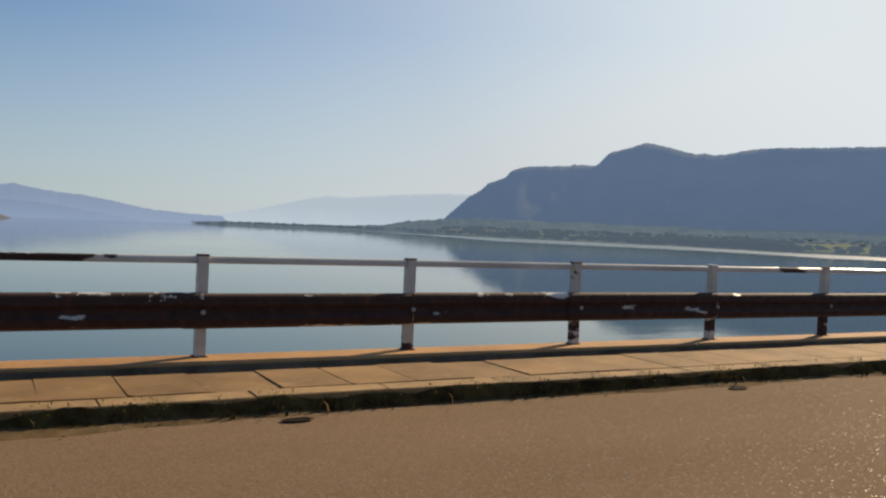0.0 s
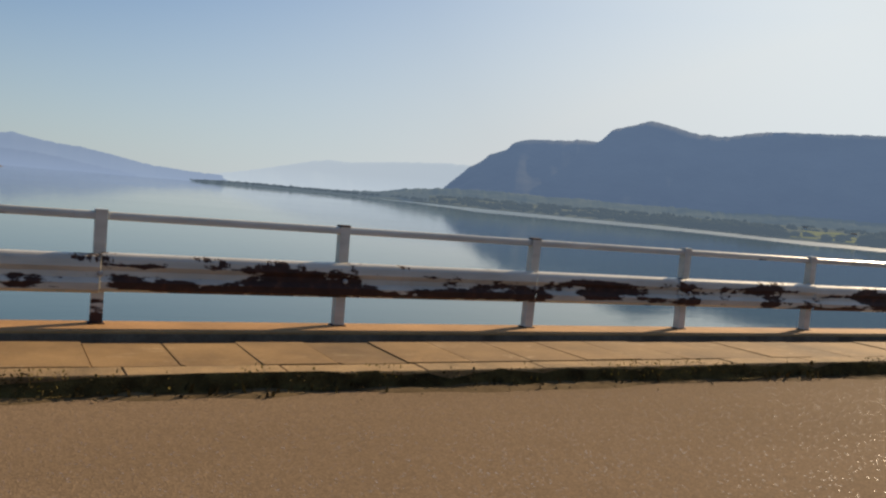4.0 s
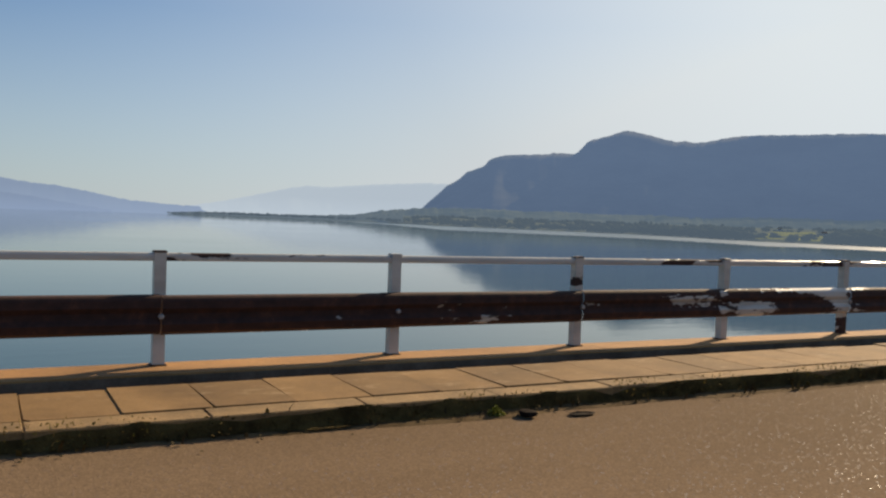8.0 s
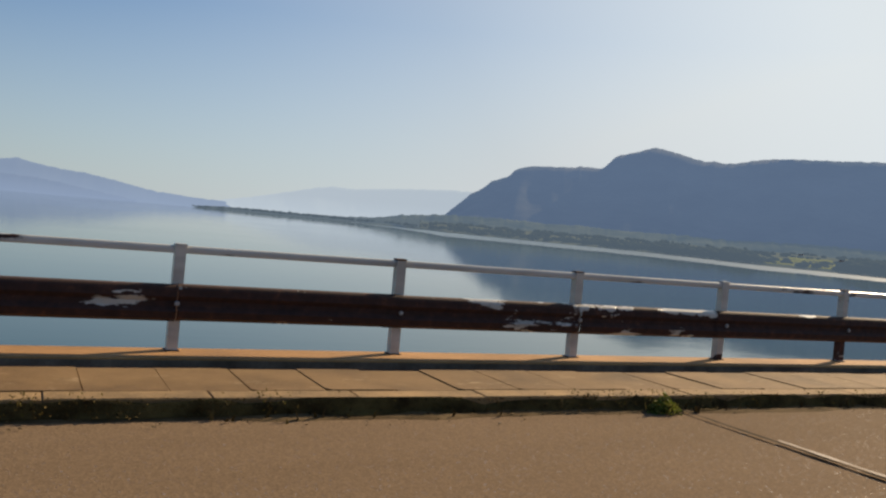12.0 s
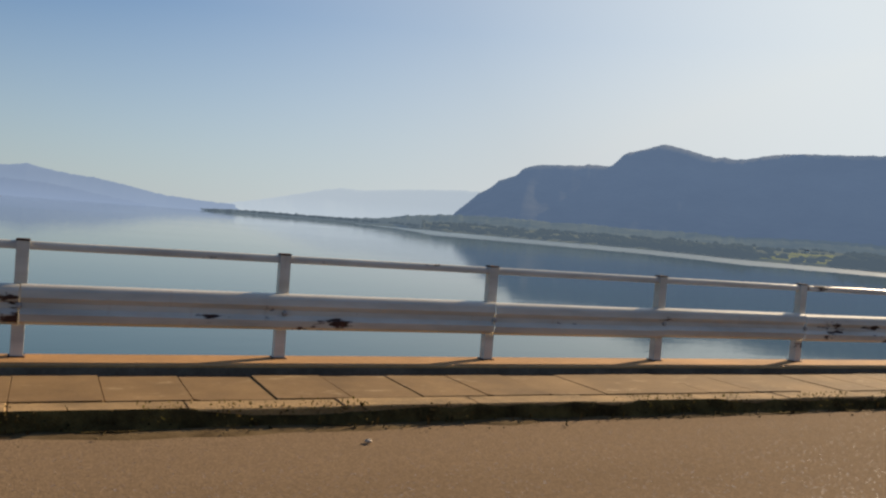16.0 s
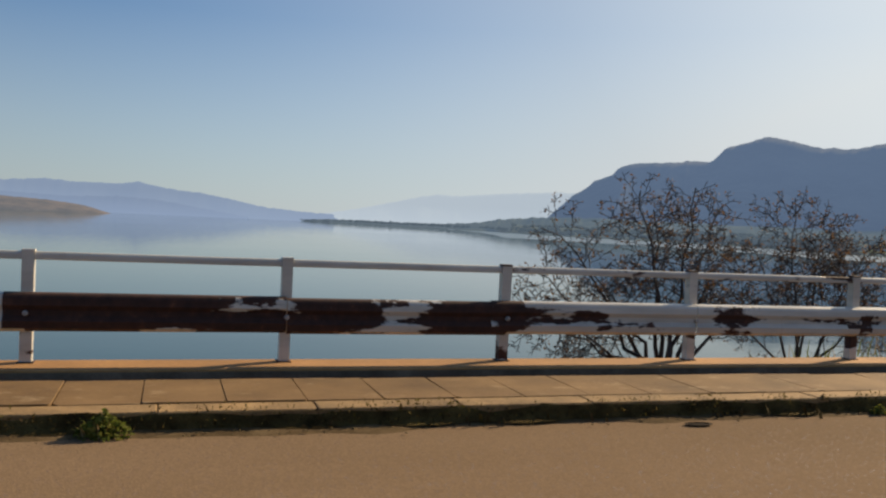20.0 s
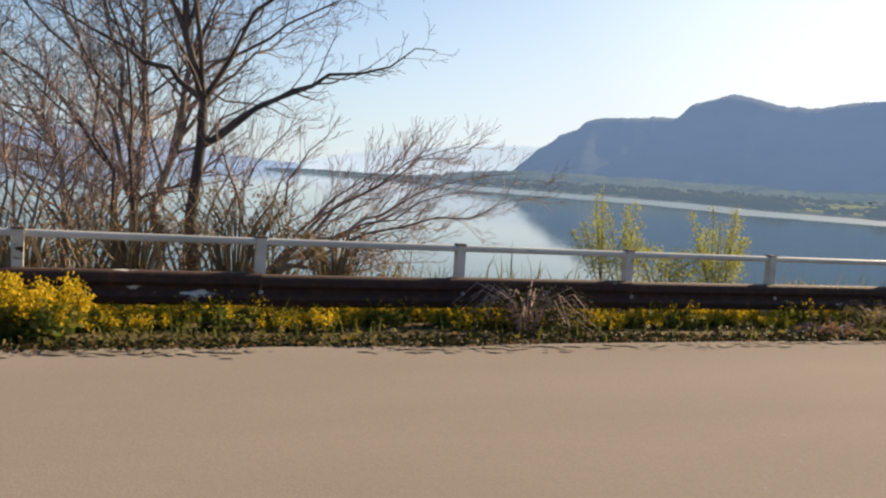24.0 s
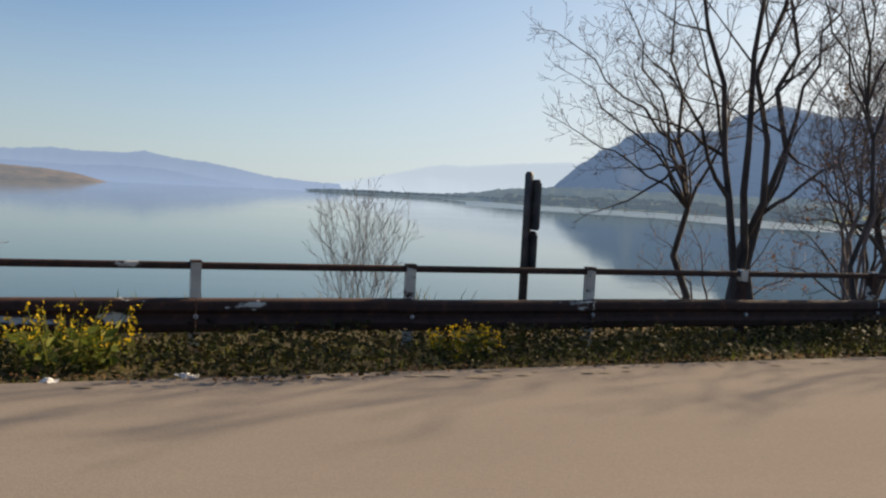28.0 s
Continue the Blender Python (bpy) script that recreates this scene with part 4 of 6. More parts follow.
g.prism([(-0.030, -0.022), (-0.022, -0.032), (0.022, -0.032), (0.030, -0.022)] + [(0.030 * math.cos(q), 0.004 + 0.028 * math.sin(q)) for q in [math.pi * i / 10 for i in range(11)]], 0.045, BAY - 0.045)
RAIL = g.mesh("top_rail", STEEL)

# where the top rail has dropped on its posts: at the bay's start and its end
SAG = {147: (0.0, -0.03), 148: (-0.11, -0.04), 149: (-0.04, 0.0)}
spans = [(-6, 15), (15, 36), (36, 57), (57, 78), (78, 100), (100, 121), (121, 136), (136, 156), (157, 176), (176, 206)]
rnd = random.Random(8)
for a, b in spans:
    mid = (a + b) // 2
    z = PAVE + rail_drop(mid * BAY)
    late = a >= 136
    rail = holder("guard_railing", "dark rusted roadside railing half hidden by weeds" if late else "white-painted steel railing with flaking rust on the pavement edge", "railing",
                  spot(mid * BAY, 0, z), "railings along the road")
    inv = rail.matrix_basis.inverted()
    for k in range(a, b + 1):
        s = k * BAY
        zb = PAVE + rail_drop(s)
        if k < b or b == 156 or k == 206:
            lean = rnd.uniform(-0.012, 0.012)
            po = part("post", POST, rail, inv @ spot(s, 0, zb) @ Matrix.Rotation(lean, 4, 'Y') @ Matrix.Rotation(rnd.uniform(-0.01, 0.02), 4, 'X'))
            level = rnd.choice((0.08, 0.15, 0.22, 0.34)) if not late else rnd.choice((0.2, 0.35, 0.6) if not 157 <= k <= 178 else (0.1, 0.2, 0.3))
            sound = rnd.choice((0.4, 0.55, 0.7)) if s < 50 else rnd.choice((0.65, 0.85, 1.0, 1.0))
            po.color = (level, level, 0.0, sound)
            c = part("post_cap", CAP, po)
            c.color = flat(rnd.choice((0.4, 0.8, 0.95)))
            f = part("base_plate", FOOT, po, None)
            # near-full rust, dark in place of the shadow at the post's foot
            f.color = flat(0.97)
        if k == b:
            continue
        z1 = PAVE + rail_drop(s + BAY)
        m = spot(s, 0, zb) @ Matrix.Rotation(-math.atan2(z1 - zb, BAY), 4, 'Y')
        bm_ = part("beam_panel", BEAM, rail, inv @ m @ Matrix.Translation((0, rnd.uniform(-0.008, 0.004), 0.25 + rnd.uniform(-0.008, 0.008))))
        r0, r1, rim_ = rust_of(k)
        bm_.color = (r0 * 0.95, r1 * 0.95, rim_, 1)
        part("bolt", BOLTHEAD, bm_)
        if k % 2 == 0:
            lp = part("lap_plate", LAP, bm_, None)
            lp.color = (min(1, r0 + 0.05), min(1, r0 + 0.05), rim_ * 0.5, 1)
        d0, d1 = SAG.get(k, (0.0, 0.0))
        tr = part("top_rail", RAIL, rail, inv @ m @ Matrix.Translation((0, 0, RAIL_H - 0.045 + d0)) @ Matrix.Rotation(-math.atan2(d1 - d0, BAY), 4, 'Y'))
        lit = k < 141 or 157 <= k <= 162 or 174 <= k <= 177 or k == 183 or k >= 192
        tr.color = flat((rnd.choice((0.05, 0.12, 0.2)) if lit else rnd.choice((0.8, 0.9, 0.97))) if late else rnd.choice((0.2, 0.25, 0.32, 0.45)))
# the gap where the top rail has come down
gap = holder("fallen_rail", "rusted top rail hanging down from its post", "rail", spot(313.0, 0, 0.3))
m = gap.matrix_basis.inverted() @ spot(312.15, -0.03, 0.36) @ Matrix.Rotation(-math.atan2(0.29, 1.85), 4, 'Y')
f = part("top_rail", RAIL, gap, m)
f.color = flat(0.97)
low = part("beam_panel", BEAM, gap, gap.matrix_basis.inverted() @ spot(312.0, 0.0, PAVE + rail_drop(313) + 0.25))
low.color = flat(0.97)

# ---- bare trees and bushes ----
def rand_dir(r):
    return Vector((r.gauss(0, 1), r.gauss(0, 1), r.gauss(0, 1))).normalized()


def curve_of(a, c, b, n, r, wobble):
    """Points along a bent limb from a to b, pulled towards c, slightly crooked."""
    pts = []
    for i in range(n + 1):
        q = i / n
        p = a * (1 - q) ** 2 + c * 2 * q * (1 - q) + b * q * q
        if 0 < i:
            p = p + rand_dir(r) * wobble
        pts.append(p)
    return pts


def limbs(geos, tips, pts, rad, level, r, gap, spread, rise, least, share):
    """Side branches along a limb, and theirs in turn."""
    total = sum((pts[i + 1] - pts[i]).length for i in range(len(pts) - 1))
    k = 2 if total > 1.0 else 1
    n = len(pts) - 1
    count = max(2, int(total * (1 - 0.22) / gap))
    side = r.uniform(0, 6.283)
    for j in range(count):
        q = 0.22 + 0.76 * ((j + r.random()) / count) ** 0.8 if level else 0.32 + 0.66 * ((j + r.random()) / count) ** 0.75
        i = min(n - 1, int(q * n))
        f = q * n - i
        p = pts[i].lerp(pts[i + 1], f)
        d = (pts[i + 1] - pts[i]).normalized()
        side += 2.4 + r.uniform(-0.5, 0.5)
        u = d.cross(Vector((0.3, 0.2, 0.9) if abs(d.z) < 0.85 else (1, 0.2, 0))).normalized()
        w = d.cross(u)
        out = u * math.cos(side) + w * math.sin(side)
        length = total * share * (0.35 + 0.65 * (1 - q)) * r.uniform(0.6, 1.25)
        if length < 0.10:
            length = 0.10
        a = spread * r.uniform(0.7, 1.25)
        d1 = (d * math.cos(a) + out * math.sin(a)).normalized()
        end = p + d1 * length + Vector((0, 0, rise * length))
        rr_ = max(least, rad[i] * r.uniform(0.38, 0.55))
        m = 4 if length > 0.7 else (3 if length > 0.3 else 2)
        line = curve_of(p, p + d1 * length * 0.55 - Vector((0, 0, rise * length * 0.25)), end, m, r, length * 0.055)
        radii = [max(least, rr_ * (1 - 0.75 * t / m)) for t in range(m + 1)]
        (geos[0] if rr_ > 0.022 else geos[1]).tube(line, radii, 5 if rr_ > 0.022 else 3, cap=False)
        if level < geos[2] and length > 0.25:
            limbs(geos, tips, line, radii, level + 1, r, gap * 0.60, spread, rise, least, 0.52)
        else:
            tips.append(line[-1])


def tree(s, y, label, seed, tips_at, fork=None, trunk_r=0.10, twig=None, leaves=None, leaf_n=0, name="bare_tree", gap=0.42, spread=0.85, rise=0.15, levels=2, least=None, group="bare trees on the bank", deep=0.5, share=0.34, bow=0.0, stems=1, foot=0.12, wide=1.1):
    """tips_at: where each main limb ends, (along, height); fork: lowest and highest height at which they part."""
    r = random.Random(seed)
    least = least or (0.0032 if y < 5.5 else 0.0048)
    gz = max(ground_z(s, y), WATER) - 0.1
    lo, hi = fork or (gz, gz)
    geos, ends = (Geo(), Geo(), levels), []
    limit = max(abs(a) for a, b in tips_at)
    lead = max(tips_at, key=lambda t: t[1] - abs(t[0]) * 0.6)
    order = tips_at if stems > 1 else [lead] + [t for t in tips_at if t is not lead]
    if hi <= gz + 0.05:
        stems = len(order)
    spines = []
    for k, (dx, top) in enumerate(order):
        end = Vector((dx * wide, r.uniform(-deep, deep) * max(1.0, limit * 0.6), top - gz))
        if k < stems:
            start = Vector((foot * (dx / max(limit, 0.1)) + r.uniform(-0.06, 0.06), r.uniform(-foot, foot), 0)) if stems > 1 else Vector((0, 0, 0))
            r0 = trunk_r
            ctrl = Vector((start.x + (end.x - start.x) * 0.30, start.y + (end.y - start.y) * 0.3, start.z + (end.z - start.z) * 0.58))
        else:
            zf = r.uniform(lo, hi) - gz
            spine, srad = min(spines, key=lambda q: abs(q[0][-1].x - dx))
            i = max(1, min(len(spine) - 3, min(range(len(spine)), key=lambda q: abs(spine[q].z - zf))))
            start, r0 = spine[i], srad[i] * r.uniform(0.60, 0.82)
            ctrl = Vector((start.x + (end.x - start.x) * 0.45, start.y + (end.y - start.y) * 0.45, start.z + (end.z - start.z) * (0.62 + bow)))
        length = (end - start).length
        n = 9
        pts = curve_of(start, ctrl, end, n, r, length * 0.026)
        pts[0] = start
        rad = [max(least * 1.6, r0 * (1 - 0.92 * (t / n) ** 0.9)) for t in range(n + 1)]
        if k < stems:
            rad[0] *= 1.3
            spines.append((pts, rad))
        geos[0].tube(pts, rad, 8 if r0 > 0.06 else 5, cap=False)
        limbs(geos, ends, pts, rad, 0, r, gap * 0.52, spread, rise, least, share)
    h = holder(name, label, "tree" if name == "bare_tree" else "bush", spot(s, y, gz), group)
    # trunks beyond 16 m take the paler twig colour, imitating distance haze
    part("trunk", geos[0].mesh("trunk", TWIG if y > 16 or name == "bare_bush" else BARK, True), h)
    tagged(part("crown", geos[1].mesh("crown", twig or TWIG), h), "tangle of fine bare twigs", kind="stuff")
    if leaves:
        g = Geo()
        for i in range(leaf_n):
            p = ends[r.randrange(len(ends))] + rand_dir(r) * 0.07
            u = rand_dir(r)
            w = u.cross(rand_dir(r)).normalized()
            k = r.uniform(0.025, 0.06)
            g.poly([p - u * k, p + w * k * 0.5, p + u * k, p - w * k * 0.5])
        tagged(part("foliage", g.mesh("foliage", leaves), h), "few withered brown leaves", kind="stuff")
    return h


BUSHES = "bare bushes on the bank"
tree(273.5, 12.0, "spreading shrub with withered brown leaves at the water", 3, [(-4.0, -0.6), (-3.7, 0.4), (-2.9, 1.5), (-1.5, 2.5), (-0.6, 2.0), (0.3, 2.5), (1.2, 2.0), (1.7, 1.2), (2.6, 0.2), (-2.2, 0.6), (-3.0, -1.0)], trunk_r=0.075, leaves=BROWNLEAF, leaf_n=4200, twig=BARK, spread=1.1, gap=0.44, rise=0.0, share=0.42, wide=1.15, least=0.010)
tree(278.6, 13.0, "low bare shrub with reddish twigs at the water", 5, [(-2.6, -0.2), (-1.4, 1.2), (-0.3, 2.5), (1.3, 2.2), (2.4, 1.6), (3.4, 1.3), (3.0, 0.1), (0.6, 1.2)], trunk_r=0.06, leaves=BROWNLEAF, leaf_n=3200, twig=BARK, spread=1.1, least=0.010, gap=0.46, rise=0.02, share=0.45, wide=1.0)
tree(316.2, 19.7, "bare tree with a broad tangled leaning crown", 7, [(-2.9, 4.3), (-6.0, 3.1), (-5.4, 4.2), (-4.6, 4.8), (-5.6, 2.0), (-4.9, 0.7), (-4.8, 1.6), (-1.4, 4.4), (-3.6, 2.8)], fork=(0.2, 2.2), trunk_r=0.17, bow=0.16, rise=-0.02, gap=0.44, spread=0.7, wide=1.0)
tree(317.2, 19.2, "bare tree with a broad tangled leaning crown", 8, [(-0.5, 4.3), (-3.4, 4.1), (-2.1, 3.6), (0.1, 3.6), (1.0, 2.7), (-3.0, 2.4)], fork=(0.4, 1.8), trunk_r=0.13, bow=0.08, rise=0.02, gap=0.44, wide=1.0)
tree(317.7, 16.5, "tall grey bare tree with forked trunks", 9, [(-0.4, 9.6), (1.8, 9.2), (-5.2, 6.2), (-3.9, 7.6), (-2.1, 8.8), (4.2, 7.2), (7.2, 6.8), (5.6, 6.4), (4.4, 2.6), (2.8, 3.9), (-4.9, 4.9), (3.2, 8.4)], fork=(0.6, 3.4), stems=2, foot=0.5, trunk_r=0.17, bow=0.06, gap=0.66, wide=1.0)
tree(317.8, 3.4, "bare grey tree forking above the railing", 12, [(-0.3, 6.4), (1.0, 6.2), (-1.2, 6.0), (3.0, 3.0), (2.2, 2.7), (1.9, 5.9), (2.6, 5.2), (-2.6, 5.6), (-2.2, 3.2), (3.2, 5.6)], fork=(1.2, 3.6), trunk_r=0.085, gap=0.50, spread=0.8, bow=0.10, wide=1.0)
tree(317.0, 3.8, "slim bare tree with two dark stems", 13, [(-0.5, 5.6), (-1.3, 4.8), (-2.4, 3.2), (0.4, 3.6)], stems=2, foot=0.15, fork=(0.6, 1.6), trunk_r=0.034, gap=0.46, wide=1.0)
tree(318.6, 3.8, "bush of bare reddish branches fanning over the water", 14, [(3.9, 1.1), (3.5, 1.9), (2.6, 1.8), (1.8, 1.5), (3.4, 0.4), (0.9, 2.0), (3.8, 1.5), (2.4, 0.9), (-0.8, 2.0), (2.9, 0.0), (1.4, 0.8), (0.2, 1.4), (3.0, 1.2)], trunk_r=0.036, twig=REDTWIG, name="bare_bush", group=BUSHES, gap=0.32, spread=0.55, wide=1.0)
for s, y, top, half, seed in ((315.6, 3.2, 3.0, 1.5, 19), (317.8, 4.6, 2.4, 1.5, 51), (319.2, 5.2, 1.3, 1.6, 53), (314.2, 3.6, 1.9, 1.4, 55), (316.6, 3.8, 2.0, 1.5, 57), (312.6, 4.6, 1.9, 1.5, 59), (318.2, 3.6, 1.3, 1.2, 61), (316.2, 5.4, 2.9, 1.9, 15), (313.6, 5.8, 3.0, 2.0, 16), (312.2, 8.0, 1.0, 1.6, 17), (314.9, 4.2, 2.4, 1.5, 18)):
    q = random.Random(seed)
    tree(s, y, "thicket of upright bare stems", seed, [(half * (i / 4 - 1) + q.uniform(-0.2, 0.2), top * q.uniform(0.72, 1.05)) for i in range(9)], trunk_r=0.024, twig=REDTWIG if seed != 16 else TWIG, name="bare_bush", group=BUSHES, gap=0.44, spread=0.6, deep=0.6)
tree(358.1, 15.0, "bare grey tree with a wide fanning crown", 21, [(-2.1, 6.8), (0.2, 7.3), (-6.4, 2.7), (-5.2, 5.0), (-5.3, 4.3), (-3.9, 6.0), (-5.7, 2.0), (-1.2, 6.2), (-4.0, 3.5), (-0.2, 5.4), (-4.8, 3.2)], fork=(0.2, 2.8), stems=2, foot=0.35, trunk_r=0.135, bow=0.12, gap=0.55, share=0.32, twig=BARK, least=0.005, wide=1.0)
tree(360.9, 13.3, "bare tree with several stems from one root", 23, [(-1.6, 6.2), (-0.3, 6.9), (1.8, 7.0), (-1.9, 4.5), (4.7, 6.2), (4.9, 4.7), (5.2, 2.8), (6.6, 2.0), (3.1, 5.7), (4.0, 3.4), (1.2, 5.3), (-2.2, 2.6), (4.6, 1.0)], fork=(-0.1, 2.4), stems=3, foot=0.35, trunk_r=0.125, bow=0.12, gap=0.55, share=0.32, twig=BARK, least=0.005, wide=1.0)
for s, y, seed in ((351.4, 8.4, 25), (354.6, 10.0, 26), (357.0, 9.0, 27), (364.0, 12.5, 44), (368.0, 13.5, 45)):
    tree(s, y, "low bare bush with reddish twigs", seed, [(-2.6, 0.1), (-1.8, 1.1), (-0.8, 1.9), (0.2, 1.6), (1.1, 2.0), (2.0, 1.2), (2.6, 0.2)] if seed == 25 else [(-2.6, 0.0), (-1.8, 0.6), (-0.8, 1.2), (0.2, 0.9), (1.1, 1.2), (2.0, 0.6), (2.6, 0.0)], trunk_r=0.045, twig=TWIG if seed > 40 else REDTWIG, name="bare_bush", group=BUSHES, gap=0.5 if seed > 40 else (0.22 if seed == 25 else 0.30))
for s, y, seed in ((357.4, 11.0, 71), (360.0, 10.4, 72), (362.4, 11.2, 73)):
    tree(s, y, "low bare bush with reddish twigs", seed, [(-2.2, 0.2), (-1.4, 0.9), (-0.6, 1.4), (0.2, 1.2), (1.0, 1.5), (1.8, 0.8), (2.4, 0.1), (-0.2, 0.6), (0.8, 0.7)], trunk_r=0.04, twig=REDTWIG, name="bare_bush", group=BUSHES, gap=0.32)
tree(365.2, 4.8, "slim bare tree with upright stems", 28, [(-0.2, 3.9), (-0.6, 3.8), (0.4, 3.9), (-1.0, 3.2), (0.9, 3.5), (1.6, 2.9), (-1.7, 1.6), (-1.4, 2.5), (1.5, 1.9), (1.0, 1.5)], trunk_r=0.048, fork=(-0.6, 0.4), stems=3, foot=0.25, gap=0.36, spread=0.6, wide=1.0)
tree(369.0, 2.6, "vase-shaped bare tree beside the railing", 31, [(-0.3, 3.3), (0.8, 3.0), (-2.3, 1.6), (-1.7, 2.6), (-1.2, 2.9), (1.4, 2.6), (2.1, 2.3), (-2.0, 1.9), (1.8, 1.6), (-1.1, 1.9), (0.3, 2.2)], fork=(-0.2, 0.7), stems=3, foot=0.16, trunk_r=0.055, gap=0.36, wide=1.0, bow=0.04, twig=BARK, least=0.0042, leaves=BROWNLEAF, leaf_n=90)
tree(380.1, 15.6, "small rounded bare shrub against the lake", 33, [(1.25 * math.sin(1.4 * (i / 5 - 1)), 0.95 - 0.5 * abs(i / 5 - 1) ** 2) for i in range(11)], trunk_r=0.025, name="bare_bush", group=BUSHES, gap=0.6, spread=0.5, levels=1, deep=0.9, wide=1.0)
tree(386.2, 9.0, "slim bare grey tree with a wide crown", 35, [(-0.7, 6.5), (-4.2, 3.1), (-4.1, 4.2), (-4.0, 5.2), (-3.1, 6.0), (-2.1, 3.7), (-3.3, 0.9), (-2.5, 2.1), (-1.6, 4.8), (1.6, 5.2)], fork=(0.7, 2.4), trunk_r=0.10, bow=0.08, gap=0.50, share=0.32, wide=1.0)
tree(384.9, 5.6, "large bare tree with four dark stems", 37, [(-1.4, 8.4), (-0.4, 9.4), (1.0, 9.6), (2.1, 8.6), (-2.6, 6.0), (-2.9, 4.4), (-3.2, 3.2), (3.2, 5.0), (3.4, 2.9), (2.3, 2.1), (2.6, 6.8)], fork=(0.8, 3.4), stems=4, foot=0.45, trunk_r=0.090, gap=0.85, share=0.32, bow=0.08, wide=1.0)
# trees out of view, placed so that their shadows streak the road
for s, y, seed in ((383.2, 1.2, 46), (386.4, 1.3, 47), (390.2, 1.2, 50)):
    tree(s, y, "unseen slender bare tree casting shade on the road", seed, [(0.0, 6.6), (-1.4, 5.2), (1.3, 5.4), (-0.8, 6.2), (0.9, 6.4), (-1.6, 4.6), (1.5, 4.8)], fork=(2.2, 3.6), trunk_r=0.045, gap=0.72, least=0.005)
# bushes out of view, added only to shade the verge
for s, seed in ((383.8, 63), (386.8, 65), (389.6, 67)):
    tree(s, 1.9, "unseen bare bush added to shade the verge", seed, [(-1.5, 2.6), (-1.0, 3.8), (-0.4, 4.6), (0.3, 4.9), (0.9, 4.2), (1.5, 3.0), (-0.7, 3.2), (0.7, 3.4)], trunk_r=0.035, name="bare_bush", group=BUSHES, gap=0.30)
tree(389.2, 6.2, "bare tree with orange-brown twigs", 39, [(0.0, 4.8), (-2.0, 2.6), (1.6, 3.8), (-1.2, 4.0), (2.4, 2.4), (-2.3, 1.2)], fork=(0.2, 1.4), trunk_r=0.10, twig=REDTWIG, leaves=BROWNLEAF, leaf_n=1600, gap=0.52)
tree(391.4, 8.2, "bushy bare tree with withered brown leaves", 48, [(0.0, 3.4), (-2.6, 1.2), (2.2, 2.2), (-1.4, 2.8), (2.6, 1.0), (-2.8, 0.2), (1.0, 3.0)], trunk_r=0.06, twig=BARK, leaves=BROWNLEAF, leaf_n=1600, gap=0.52)
tree(387.6, 9.5, "low bare bush with reddish twigs", 49, [(-2.6, 0.1), (-1.8, 0.9), (-0.8, 1.3), (0.4, 1.1), (1.6, 1.4), (2.6, 0.3)], trunk_r=0.045, twig=REDTWIG, name="bare_bush", group=BUSHES, gap=0.5)
tree(394.0, 8.0, "tall bare tree on the bank", 41, [(0.0, 7.5), (-2.6, 5.0), (2.4, 5.6), (-1.4, 6.4), (3.0, 3.8), (-3.0, 3.2)], fork=(0.2, 2.4), trunk_r=0.11)


# ---- verge plants ----
def blade(g, p, d, h, w, r):
    """One bent grass blade."""
    side = Vector((d.y, -d.x, 0)).normalized() * w
    m = p + Vector((0, 0, h * 0.6)) + d * h * 0.18
    t = p + Vector((0, 0, h)) + d * h * r.uniform(0.3, 0.8)
    k = len(g.v)
    g.v.extend((tuple(p - side), tuple(p + side), tuple(m + side * 0.7), tuple(m - side * 0.7), tuple(t)))
    g.f.extend(((k, k + 1, k + 2, k + 3), (k + 3, k + 2, k + 4)))


def meadow(name, label, material, count, s0, s1, y0, y1, h0, h1, seed, keep=None, w=0.006):
    r = random.Random(seed)
    g = Geo()
    made = 0
    while made < count:
        s, y = r.uniform(s0, s1), r.uniform(y0, y1)
        if keep and r.random() > keep(s, y):
            made += 0.2
            continue
        a = r.uniform(0, 6.283)
        p = at(s, y, max(ground_z(s, y), -9) - 0.02)
        h = r.uniform(h0, h1) * (0.6 if s > 369 else 1.0) * (0.6 + 0.8 * max(0, 0.5 + noise.noise((s * 0.7, y * 0.9, seed))))
        blade(g, p, Vector((math.cos(a), math.sin(a), 0)), h, w * r.uniform(0.6, 1.5), r)
        made += 1
    return tagged(new(name, g.mesh(name, material)), label, "grass", kind="stuff")


edge = lambda s: -1.80 - 0.32 * smooth((s - 352.5) / 3) * smooth((365.5 - s) / 4) - 0.20 * smooth((s - 335.5) / 1.5) * smooth((339.3 - s) / 1.5) + 0.30 * noise.noise((s * 0.45, 2, 2)) + 0.16 * noise.noise((s * 1.7, 2, 9))
verge = lambda s, y: (1.0 if y > edge(s) else 0.0) * (0.08 if 313.5 < s < 326 else (0.5 if s > 369 else 1.0)) * min(1, 0.35 + 1.2 * max(0, 0.5 + noise.noise((s * 0.6, y * 1.1, 1))))
meadow("verge_grass", "rough green grass along the road edge", GRASS, 52000, 280.3, 404, -1.60, 0.6, 0.05, 0.26, 1, verge, 0.007)
meadow("verge_turf", "short bright green grass at the road edge", FENNEL, 3600, 288.5, 295.7, -2.02, -1.45, 0.03, 0.085, 8, lambda s, y: 1.0 if y > -1.95 + 0.12 * noise.noise((s, 3, 3)) else 0.0, 0.006)
meadow("verge_straw", "dry straw-coloured grass along the road edge", STRAW, 9000, 324, 369, -1.45, 0.4, 0.06, 0.26, 2, lambda s, y: verge(s, y) * (0.9 if 327 < s < 350 else 0.35) * (1 if noise.noise((s * 0.5, y, 6)) > -0.1 else 0.1), 0.005)
